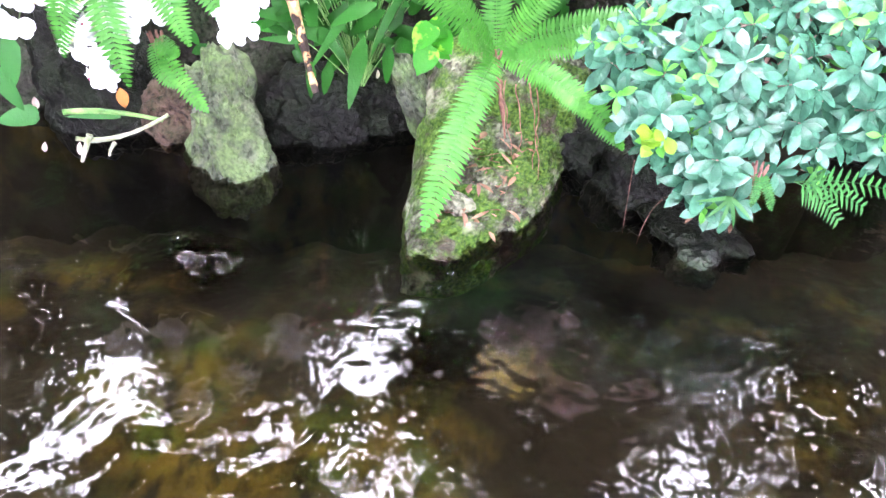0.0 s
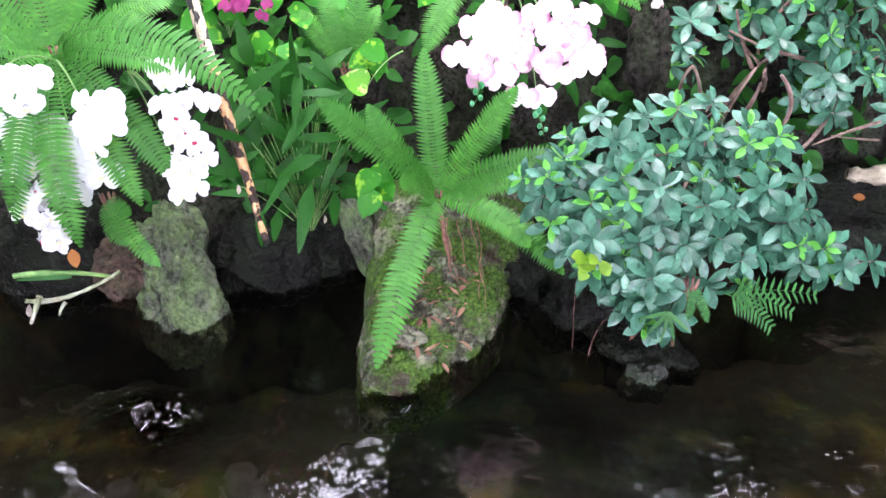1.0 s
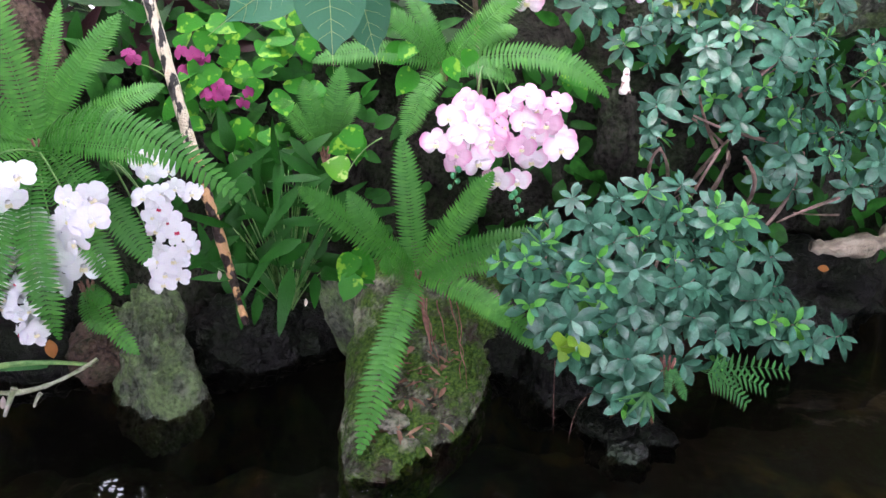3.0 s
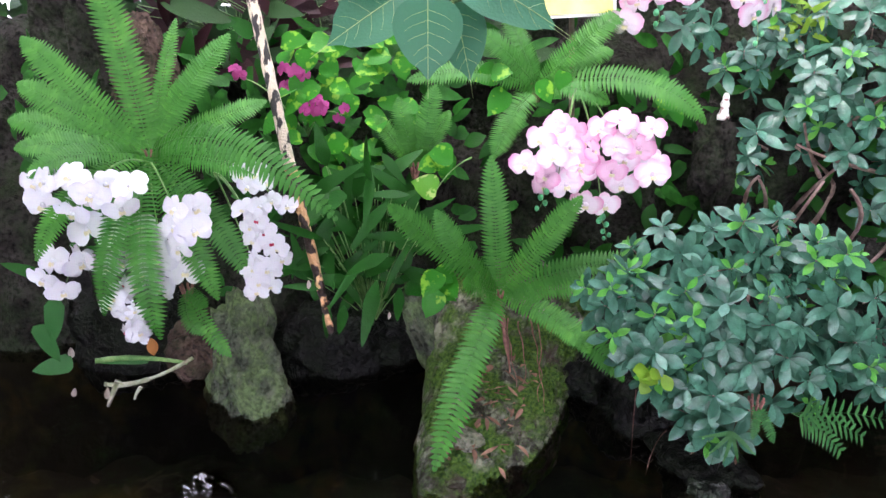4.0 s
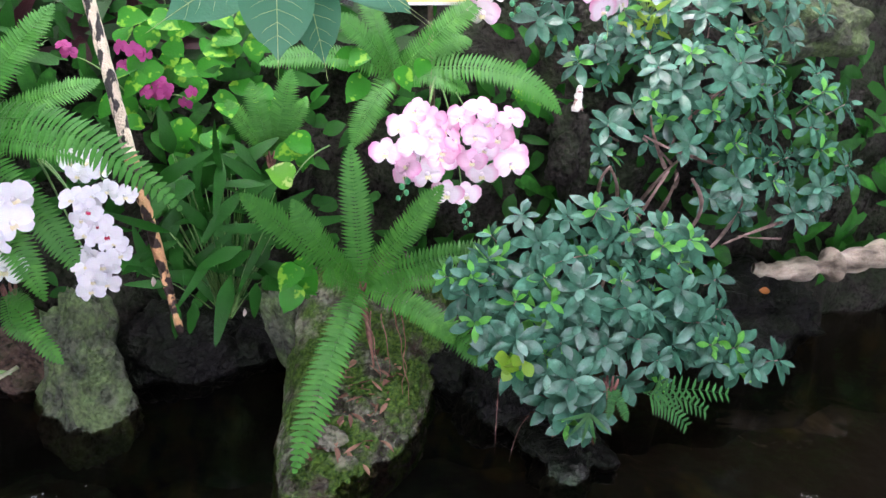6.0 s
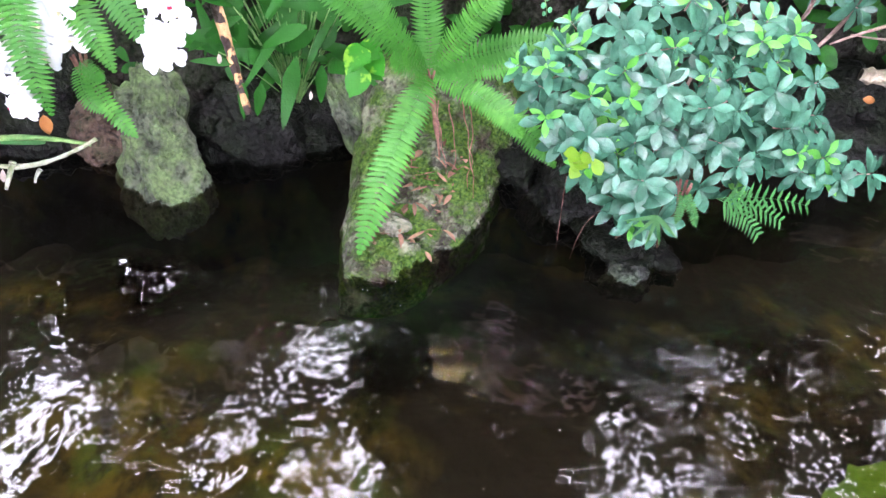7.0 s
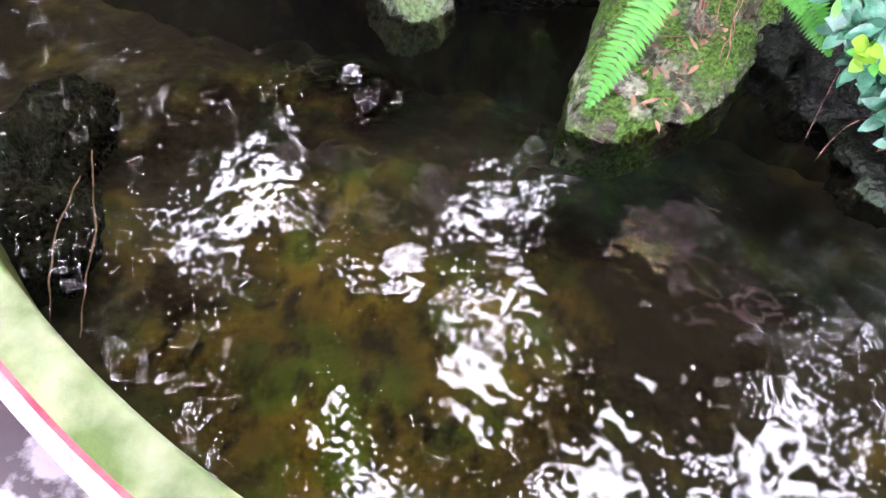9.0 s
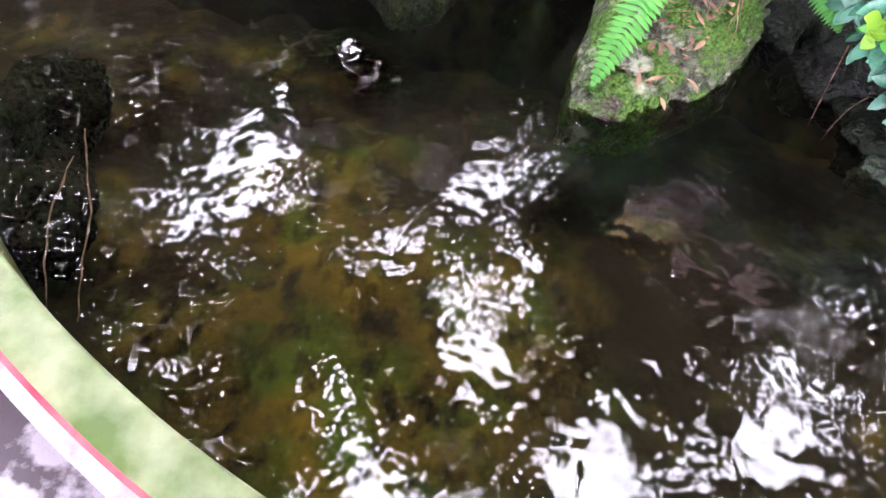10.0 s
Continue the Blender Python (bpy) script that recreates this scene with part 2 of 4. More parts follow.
def water_mat():
    """Brownish water with a trace of silt: what lies below shows through, the surface mirrors by Fresnel, small ripples."""
    m, n, l, p = nodes("pond_water")
    n.remove(p)
    tc = n.new("ShaderNodeTexCoord")
    total = None
    for scale, weight, stretch in ((10, 0.75, (1.0, 1.2, 1)), (30, 0.2, (1.1, 1.0, 1)), (3.5, 1.0, (1, 1, 1))):
        mp, no, mu = n.new("ShaderNodeMapping"), n.new("ShaderNodeTexNoise"), n.new("ShaderNodeMath")
        mp.inputs["Scale"].default_value = stretch
        mp.inputs["Rotation"].default_value = (0, 0, 0.5)
        no.inputs["Scale"].default_value, no.inputs["Detail"].default_value = scale, 1.4
        no.inputs["Distortion"].default_value = 0.1
        l.new(tc.outputs["Object"], mp.inputs[0])
        l.new(mp.outputs[0], no.inputs["Vector"])
        mu.operation = "MULTIPLY_ADD"
        mu.inputs[1].default_value = weight
        l.new(no.outputs[0], mu.inputs[0])
        if total:
            l.new(total, mu.inputs[2])
        else:
            mu.inputs[2].default_value = 0
        total = mu.outputs[0]
    b = n.new("ShaderNodeBump")
    b.inputs["Strength"].default_value, b.inputs["Distance"].default_value = 1.0, 0.0042
    l.new(total, b.inputs["Height"])
    fr, gl, tr, ms = (n.new("ShaderNode" + k) for k in ("Fresnel", "BsdfGlossy", "BsdfTransparent", "MixShader"))
    fr.inputs["IOR"].default_value = 1.38
    gl.inputs["Roughness"].default_value = 0.0
    tr.inputs["Color"].default_value = (0.59, 0.54, 0.43, 1)
    for node in (fr, gl):
        l.new(b.outputs[0], node.inputs["Normal"])
    silt, murk = n.new("ShaderNodeBsdfDiffuse"), n.new("ShaderNodeMixShader")
    silt.inputs["Color"].default_value = (0.22, 0.2, 0.17, 1)
    murk.inputs[0].default_value = 0.004
    l.new(tr.outputs[0], murk.inputs[1])
    l.new(silt.outputs[0], murk.inputs[2])
    l.new(fr.outputs[0], ms.inputs[0])
    l.new(murk.outputs[0], ms.inputs[1])
    l.new(gl.outputs[0], ms.inputs[2])
    l.new(ms.outputs[0], n["Material Output"].inputs[0])
    return m


WATER = water_mat()


# ---- mesh helpers ----
def mesh_of(name, bm, mats, smooth=True):
    me = bpy.data.meshes.new(name)
    if smooth:
        for f in bm.faces:
            f.smooth = True
    bm.to_mesh(me)
    bm.free()
    for m in mats if isinstance(mats, (list, tuple)) else [mats]:
        me.materials.append(m)
    return me


def part(name, data, mats, parent, label="", m=None, smooth=True):
    """One mesh object under a thing or a part; data: a bmesh, or a mesh that alike parts share."""
    if isinstance(data, bmesh.types.BMesh):
        data = mesh_of(name, data, mats, smooth)
    ob = new(name, data)
    ob.parent = parent
    if m is not None:
        ob.matrix_basis = m
    return tagged(ob, label)


def thing(name, label, category, at=(0, 0, 0), group=""):
    ob = new(name)
    ob.empty_display_size = 0.05
    ob.location = at
    return tagged(ob, label, category, group)


def solid(name, bm, mats, label, category, kind="", group="", smooth=True):
    return tagged(new(name, mesh_of(name, bm, mats, smooth)), label, category, group, kind)


def bezier(a, b, c, count):
    a, b, c = Vector(a), Vector(b), Vector(c)
    return [(1 - s) ** 2 * a + 2 * s * (1 - s) * b + s * s * c for s in (i / count for i in range(count + 1))]


def tube(bm, pts, r0, r1, sides=6, mat=0, wobble=0.0):
    """A tapering round rod along pts, closed at both ends."""
    rings = []
    for i, p in enumerate(pts):
        t = (Vector(pts[min(i + 1, len(pts) - 1)]) - Vector(pts[max(i - 1, 0)])).normalized()
        u = t.orthogonal().normalized() if abs(t.z) > 0.95 else t.cross(Vector((0, 0, 1))).normalized()
        v = t.cross(u)
        r = r0 + (r1 - r0) * i / (len(pts) - 1)
        r *= 1 + wobble * noise.noise(Vector(p) * 40)
        rings.append([bm.verts.new(Vector(p) + r * (math.cos(k * 2 * math.pi / sides) * u + math.sin(k * 2 * math.pi / sides) * v))
                      for k in range(sides)])
    for a, b in zip(rings, rings[1:]):
        for k in range(sides):
            bm.faces.new((a[k], a[(k + 1) % sides], b[(k + 1) % sides], b[k])).material_index = mat
    for ring in (rings[0], rings[-1]):
        bm.faces.new(ring).material_index = mat


def blade(bm, root, way, face, length, width, shape="ellipse", droop=0.15, fold=0.2, rows=5, mat=0):
    """One leaf: root, direction, the side it faces; folded along its midrib and drooping to its tip."""
    way = Vector(way).normalized()
    side = way.cross(Vector(face)).normalized()
    up = side.cross(way)
    prev = None
    for i in range(rows + 1):
        s = i / rows
        if shape == "heart":
            w = 1.08 * math.sin(math.pi * min(1, 0.16 + 0.84 * s ** 0.8)) ** 0.8 if s < 0.85 else 0.32 * (1 - s) / 0.15
            w = max(w, 0.02)
        elif shape == "strap":
            w = min(1, 4 * s + 0.6) * (1 - s ** 3.0)
        elif shape == "lance":
            w = min(1, 3.0 * s + 0.12) * (1 - s) ** 0.6 * 1.25
        elif shape == "petal":
            w = max(0.0, 1 - abs((s - 0.56) / (0.56 if s < 0.56 else 0.44)) ** 2.4) ** 0.55
            w = max(w, 0.42 * (1 - 2 * s))
        elif shape == "obovate":
            w = math.sin(math.pi * s ** 1.25) ** 0.8 if 0 < s < 1 else 0.04
        else:
            w = math.sin(math.pi * s) ** 0.75 if 0 < s < 1 else 0.03
        w = max(w, 0.03) * width / 2
        mid = Vector(root) + way * length * (s - 0.25 * droop * s * s) - up * droop * length * s * s
        row = [bm.verts.new(mid + side * w * k + up * (abs(k) * w * fold)) for k in (-1, 0, 1)]
        if prev:
            for k in (0, 1):
                bm.faces.new((prev[k], prev[k + 1], row[k + 1], row[k])).material_index = mat
        prev = row


def frond_bm(a, tip, lift, width, face=(0, -0.74, 0.67), pairs=34, seed=0, ripple=0.0):
    """A sword fern frond: an arching rib and two rows of narrow leaflets."""
    rnd = random.Random(seed)
    bm = bmesh.new()
    a, tip = Vector(a), Vector(tip)
    pts = bezier(a, (a + tip) / 2 + Vector(lift), tip, pairs)
    face = Vector(face).normalized()
    tube(bm, pts[::3] + [pts[-1]], 0.0022, 0.0007, 4)
    length = (tip - a).length
    gap = length / pairs
    for i in range(2, pairs + 1):
        s = i / pairs
        t = (pts[i] - pts[i - 1]).normalized()
        side = t.cross(face).normalized()
        up = side.cross(t)
        size = width / 2 * min(1.0, 0.55 + 2.2 * s) * (1 - max(0, (s - 0.66) / 0.36) ** 2.2) + 0.002
        for k in (-1, 1):
            d = side * k * (1 + rnd.uniform(-0.08, 0.08)) + t * (0.14 + 0.32 * s * s) + up * (0.13 + rnd.uniform(-0.09, 0.09))
            blade(bm, pts[i], d, up + side * k * -0.25 + t * rnd.uniform(-0.3, 0.05), size * rnd.uniform(0.93, 1.05), min(gap * 1.1, 0.017), "strap", 0.2, 0.3, 3)
    return bm


def fern(name, label, at, fronds, mat, group="", width=0.09, pairs=40):
    """fronds: root, tip, lift of the middle, width factor."""
    ob = thing(name, label, "fern", at, group)
    inv = Matrix.Translation(-Vector(at))
    bm = bmesh.new()
    for k in range(7):
        q = Vector((0.012 * math.cos(k * 0.9), 0.012 * math.sin(k * 0.9), -0.01))
        tube(bm, [q * 0.4 + Vector((0, 0, -0.035)), q, q * 1.5 + Vector((0, 0, 0.03))], 0.005, 0.003, 5)
    part("crown", bm, ROOT, ob, "brown fibrous crown")
    for i, (a, tip, lift, f) in enumerate(fronds):
        bm = frond_bm(a, tip, lift, width * f, seed=i, pairs=pairs)
        bm.transform(inv)
        part("frond", bm, mat, ob)
    return ob


def stone_bm(c, r, seed, rough=0.27, detail=5, flat=0.0, turn=0.0):
    """A weathered boulder: a ball pushed about by noise at three sizes."""
    bm = bmesh.new()
    bmesh.ops.create_icosphere(bm, subdivisions=detail, radius=1)
    rot = Matrix.Rotation(turn, 3, "Z")
    for v in bm.verts:
        q = v.co.copy()
        h = noise.noise(q * 1.1 + Vector((seed, 0, 0))) * rough * 1.6 + noise.noise(q * 2.7 + Vector((0, seed, 0))) * rough * 0.8
        h += (0.5 - abs(noise.noise(q * 4.5 + Vector((0, 0, seed))))) * rough * 0.6 + noise.noise(q * 11 + Vector((seed, seed, 0))) * rough * 0.3
        h += noise.noise(q * 26 + Vector((seed, 0, seed))) * rough * 0.14
        q *= 1 + h
        if flat and q.z > flat:
            q.z = flat + (q.z - flat) * 0.35
        v.co = Vector(c) + rot @ Vector((q.x * r[0], q.y * r[1], q.z * r[2]))
    return bm


# ---- the pond: water, bed, kerb and the ground round it ----
POND, RIM = Vector((0.49, 3.35, 0)), 3.2


def ring(bm, r0, z0, r1, z1, a0, a1, count, mat=0, uneven=0.0):
    prev = None
    for i in range(count + 1):
        a = a0 + (a1 - a0) * i / count
        d = Vector((math.cos(a), math.sin(a), 0))
        e = uneven * noise.noise(d * 9)
        row = [bm.verts.new(POND + d * (r0 + e) + Vector((0, 0, z0))), bm.verts.new(POND + d * (r1 + e) + Vector((0, 0, z1)))]
        if prev:
            bm.faces.new((prev[0], prev[1], row[1], row[0])).material_index = mat
        prev = row


bm = bmesh.new()
bmesh.ops.create_circle(bm, cap_ends=True, segments=96, radius=RIM + 0.02, matrix=Matrix.Translation(POND))
tagged(new("water", mesh_of("water", bm, WATER)), "dark rippled pond water mirroring the sky and leaves", "water", "", "structure")

bm = bmesh.new()
bmesh.ops.create_grid(bm, x_segments=140, y_segments=140, size=RIM + 0.06, matrix=Matrix.Translation(POND))
for v in bm.verts:
    v.co.z = -0.46 + 0.05 * noise.noise(v.co * 2.2) + 0.03 * noise.noise(v.co * 6)
tagged(new("pond_bed", mesh_of("pond_bed", bm, BED)), "murky olive brown silt bed under the water", "pond bed", "", "structure")

bm = bmesh.new()
ring(bm, RIM + 0.05, -0.5, RIM + 0.05, -0.06, 0, 2 * math.pi, 96)
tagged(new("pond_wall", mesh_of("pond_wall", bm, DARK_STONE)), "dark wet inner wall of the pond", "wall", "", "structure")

TOP = 0.06
A0, A1 = math.pi * 0.9, math.pi * 2.1
kerb = thing("pond_kerb", "curved kerb with algae green top and red stripe round the pond", "kerb", POND)
for nm, mt, prof in (("kerb_top", KERB_GREEN, ((RIM - 0.032, -0.25), (RIM - 0.03, TOP - 0.014), (RIM - 0.02, TOP), (RIM + 0.062, TOP + 0.004))),
                     ("red_stripe", KERB_RED, ((RIM + 0.062, TOP + 0.004), (RIM + 0.072, TOP + 0.004))),
                     ("white_edge", KERB_WHITE, ((RIM + 0.072, TOP + 0.004), (RIM + 0.092, TOP), (RIM + 0.098, TOP - 0.012), (RIM + 0.098, -0.08)))):
    bm = bmesh.new()
    for (r0, z0), (r1, z1) in zip(prof, prof[1:]):
        ring(bm, r0, z0, r1, z1, A0, A1, 220, 0, 0.006)
    bmesh.ops.remove_doubles(bm, verts=bm.verts, dist=0.0005)
    bm.transform(Matrix.Translation(-POND))
    part(nm, bm, mt, kerb)

bm = bmesh.new()
radii = [RIM + 0.04, 3.4, 4, 5, 7, 12, 40, 300, 2500]
for r0, r1 in zip(radii, radii[1:]):
    ring(bm, r0, -0.05, r1, -0.05, 0, 2 * math.pi, 96)
bmesh.ops.remove_doubles(bm, verts=bm.verts, dist=0.0005)
tagged(new("ground", mesh_of("ground", bm, FLOOR)), "worn pale garden floor with grey patches", "ground", "", "structure")

# roof over and behind the viewer, and walls: unseen, added to cut sky light
bm = bmesh.new()
bmesh.ops.create_cube(bm, size=1, matrix=Matrix.Translation((0, -3.05, 2.85)) @ Matrix.Diagonal((15.8, 8.1, 0.12, 1)))
tagged(new("ceiling", mesh_of("ceiling", bm, TRUNK, False)), "dark flat roof, unseen, added to cut the light from above", "ceiling", "", "structure")
for nm, c, size in (("wall_south", (0, -7.1, 0.75), (16, 0.2, 1.6)), ("wall_west", (-8.0, 1.2, 1.7), (0.2, 16.4, 3.5)), ("wall_east", (8.0, 1.2, 1.7), (0.2, 16.4, 3.5))):
    bm = bmesh.new()
    bmesh.ops.create_cube(bm, size=1, matrix=Matrix.Translation(c) @ Matrix.Diagonal((*size, 1)))
    tagged(new(nm, mesh_of(nm, bm, TRUNK, False)), "plain brown wall, unseen, added to cut the light from the sides", "wall", "", "structure")

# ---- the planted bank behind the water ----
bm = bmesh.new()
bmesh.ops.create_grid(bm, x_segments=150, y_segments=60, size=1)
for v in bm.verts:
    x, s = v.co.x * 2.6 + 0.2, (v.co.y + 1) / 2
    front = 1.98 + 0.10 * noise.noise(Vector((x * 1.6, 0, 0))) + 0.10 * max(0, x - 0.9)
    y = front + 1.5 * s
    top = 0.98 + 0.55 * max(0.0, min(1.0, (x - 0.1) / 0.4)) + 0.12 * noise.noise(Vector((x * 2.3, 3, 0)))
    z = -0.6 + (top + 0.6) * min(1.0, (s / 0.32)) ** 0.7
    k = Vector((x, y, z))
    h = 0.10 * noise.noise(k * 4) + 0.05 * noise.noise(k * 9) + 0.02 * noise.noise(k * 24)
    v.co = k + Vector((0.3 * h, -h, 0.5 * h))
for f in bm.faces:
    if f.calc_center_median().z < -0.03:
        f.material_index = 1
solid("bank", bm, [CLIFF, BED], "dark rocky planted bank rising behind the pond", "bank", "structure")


def tongue_bm(stations, seed, rough):
    """A low boulder lying along y: stations of y, middle x, half width, height."""
    bm = bmesh.new()
    rows = []
    for y, cx, w, h in stations:
        row = []
        for k in range(121):
            a = math.pi * k / 120
            cu, su = math.cos(a), math.sin(a)
            x = cx - w * math.copysign(abs(cu) ** 0.75, cu)
            z = -0.12 + (h + 0.12) * su ** 0.45
            row.append(Vector((x, y, z)))
        rows.append(row)
    fine = []
    for a, b in zip(rows, rows[1:]):
        for s in range(16):
            fine.append([p.lerp(q, s / 16) for p, q in zip(a, b)])
    fine.append(rows[-1])
    grid = []
    for row in fine:
        line = []
        for p in row:
            n1 = noise.noise(p * 5 + Vector((seed, 0, 0))) + 0.6 * noise.noise(p * 13) + 0.5 * noise.noise(p * 27) - 0.45 * abs(noise.noise(p * 19 + Vector((0, seed, 0)))) + 0.25 * noise.noise(p * 60)
            cell = noise.voronoi(p * 17 + Vector((seed, 0.3, 0)))[0]
            n1 += 1.5 * min(0.4, cell[1] - cell[0]) - 0.3
            cell = noise.voronoi(p * 38 + Vector((0, seed, 0.7)))[0]
            n1 += 0.7 * min(0.4, cell[1] - cell[0]) - 0.14
            line.append(bm.verts.new(p + Vector((0.5 * n1, -0.6 * n1, 0.8 * n1)) * rough))
        grid.append(line)
    for a, b in zip(grid, grid[1:]):
        for k in range(120):
            bm.faces.new((a[k], a[k + 1], b[k + 1], b[k]))
    bm.faces.new(grid[0])
    bm.faces.new(grid[-1][::-1])
    bmesh.ops.recalc_face_normals(bm, faces=bm.faces)
    return bm


boulder = solid("mossy_boulder", tongue_bm([(1.34, -0.03, 0.045, 0.0), (1.356, -0.022, 0.08, 0.032), (1.39, 0.0, 0.098, 0.046), (1.44, 0.02, 0.128, 0.056), (1.5, 0.048, 0.158, 0.068),
                                  (1.6, 0.085, 0.195, 0.088), (1.7, 0.108, 0.21, 0.13), (1.8, 0.13, 0.225, 0.21), (1.9, 0.16, 0.25, 0.29), (2.1, 0.2, 0.28, 0.33)], 3.0, 0.022),
      MOSSY, "mossy boulder reaching into the pond with leaf litter", "boulder")
STONES = [  # name, middle, radii, seed, material, label
    ("limestone_lump", (0.028, 1.492, 0.064), (0.042, 0.036, 0.022), 2.2, PALE_STONE, "small pale stone set in the mossy boulder"),
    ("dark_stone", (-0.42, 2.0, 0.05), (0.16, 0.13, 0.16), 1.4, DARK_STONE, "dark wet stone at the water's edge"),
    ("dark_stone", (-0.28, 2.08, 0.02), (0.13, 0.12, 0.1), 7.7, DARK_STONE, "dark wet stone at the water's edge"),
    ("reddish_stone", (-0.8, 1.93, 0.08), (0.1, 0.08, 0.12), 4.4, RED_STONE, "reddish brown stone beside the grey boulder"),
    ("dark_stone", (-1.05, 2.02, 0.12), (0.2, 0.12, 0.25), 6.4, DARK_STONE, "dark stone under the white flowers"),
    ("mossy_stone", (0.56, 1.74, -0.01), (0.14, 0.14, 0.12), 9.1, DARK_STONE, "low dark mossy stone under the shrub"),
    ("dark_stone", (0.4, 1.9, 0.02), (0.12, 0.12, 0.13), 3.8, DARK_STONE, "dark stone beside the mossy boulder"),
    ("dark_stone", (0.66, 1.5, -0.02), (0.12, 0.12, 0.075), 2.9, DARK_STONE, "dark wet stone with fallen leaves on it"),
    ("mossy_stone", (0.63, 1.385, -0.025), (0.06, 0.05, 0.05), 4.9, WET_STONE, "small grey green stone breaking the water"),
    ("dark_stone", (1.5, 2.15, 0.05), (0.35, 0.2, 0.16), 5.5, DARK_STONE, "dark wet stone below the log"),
    ("pale_rock", (1.631, 2.250, 1.072), (0.17, 0.12, 0.12), 3.1, GREY_STONE, "pale weathered rock at the top of the bank"),
    ("brown_stone", (-0.934, 2.100, 0.924), (0.09, 0.08, 0.16), 6.6, RED_STONE, "brown pointed stone behind the fern"),
    ("grey_rock", (-1.167, 2.200, 1.043), (0.13, 0.1, 0.32), 7.2, CLIFF, "tall dark grey rock behind the fern"),
]
for nm, c, r, seed, mt, lab in STONES:
    solid(nm, stone_bm(c, r, seed), mt, lab, "stone", group="stones of the bank")

bm = stone_bm((0, 0, 0), (0.048, 0.07, 0.15), 5.1)
for v in bm.verts:
    v.co = Vector((-0.085 - 0.42 * v.co.z + v.co.x, 1.9 + v.co.y, 0.14 + v.co.z))
solid("upright_stone", bm, GREY_STONE, "pale grey slab of stone leaning at the water", "stone", group="stones of the bank")
bm = stone_bm((0, 0, 0), (0.1, 0.11, 0.185), 8.3, 0.4)
for v in bm.verts:
    h = v.co.z / 0.185
    f = 0.98 + 0.12 * math.cos(3.6 * (h + 0.75)) - 0.06 * h
    v.co = Vector((-0.64 - 0.03 * h + f * v.co.x, 1.82 + 0.04 * h + f * v.co.y, 0.075 + v.co.z))
solid("grey_boulder", bm, GREY_STONE, "grey green lichen-covered boulder standing in the water", "stone", group="stones of the bank")

# ---- ferns ----
C = (0.126, 1.800, 0.340)
fern("sword_fern", "bright green sword fern growing on the mossy boulder", C, [
    (C, (-0.169, 1.660, 0.651), (-0.03, -0.06, 0.05), 1.0),
    (C, (-0.051, 1.700, 0.624), (-0.03, -0.08, 0.02), 0.9),
    (C, (0.024, 1.680, 0.434), (-0.02, -0.05, 0.02), 0.8),
    (C, (0.095, 1.840, 0.731), (0.0, -0.06, 0.0), 1.0),
    (C, (0.329, 1.740, 0.650), (0.0, -0.04, 0.03), 0.95),
    (C, (0.544, 1.780, 0.455), (-0.02, -0.06, 0.08), 0.95),
    (C, (0.436, 1.740, 0.401), (0.0, -0.05, 0.03), 0.8),
    (C, (0.452, 1.600, 0.180), (0.06, -0.05, 0.07), 1.0),
    (C, (0.361, 1.620, 0.255), (0.05, -0.05, 0.05), 0.9),
    (C, (-0.048, 1.370, 0.068), (0.0, -0.05, 0.10), 1.15),
    (C, (0.016, 1.550, 0.165), (-0.02, -0.05, 0.03), 0.8),
], FERN, "sword ferns")
L = (-0.800, 1.750, 0.760)
fern("sword_fern", "large arching sword fern above the white flowers", L, [
    (L, (-0.885, 1.780, 1.218), (0.03, -0.03, 0.02), 1.15),
    (L, (-0.591, 1.850, 1.050), (0.0, -0.05, 0.02), 1.05),
    (L, (-0.667, 1.830, 0.976), (0.0, -0.05, 0.02), 0.9),
    (L, (-0.762, 1.950, 1.080), (0.0, -0.02, 0.0), 0.6),
    (L, (-1.071, 1.750, 1.051), (-0.02, -0.05, 0.05), 1.0),
    (L, (-1.074, 1.700, 0.949), (-0.02, -0.05, 0.05), 1.0),
    (L, (-1.086, 1.650, 0.868), (-0.02, -0.05, 0.05), 1.0),
    (L, (-1.054, 1.600, 0.811), (-0.02, -0.05, 0.05), 0.9),
    (L, (-0.512, 1.850, 0.880), (0.02, -0.03, 0.03), 0.9),
    (L, (-0.283, 1.520, 0.667), (0.0, -0.12, 0.24), 1.1),
    (L, (-0.477, 1.700, 0.719), (0.0, -0.06, 0.05), 0.9),
    (L, (-0.722, 1.470, 0.372), (0.03, -0.2, 0.1), 1.05),
    (L, (-0.849, 1.470, 0.437), (0.05, -0.2, 0.1), 1.0),
    (L, (-0.609, 1.580, 0.426), (0.05, -0.13, 0.06), 0.95),
    (L, (-0.519, 1.600, 0.465), (0.07, -0.13, 0.09), 0.9),
    (L, (-0.975, 1.460, 0.583), (-0.02, -0.1, 0.10), 0.9),
    (L, (-1.008, 1.550, 0.757), (-0.02, -0.08, 0.07), 0.9),
], FERN, "sword ferns", 0.092, 46)
U = (0.228, 2.000, 0.892)
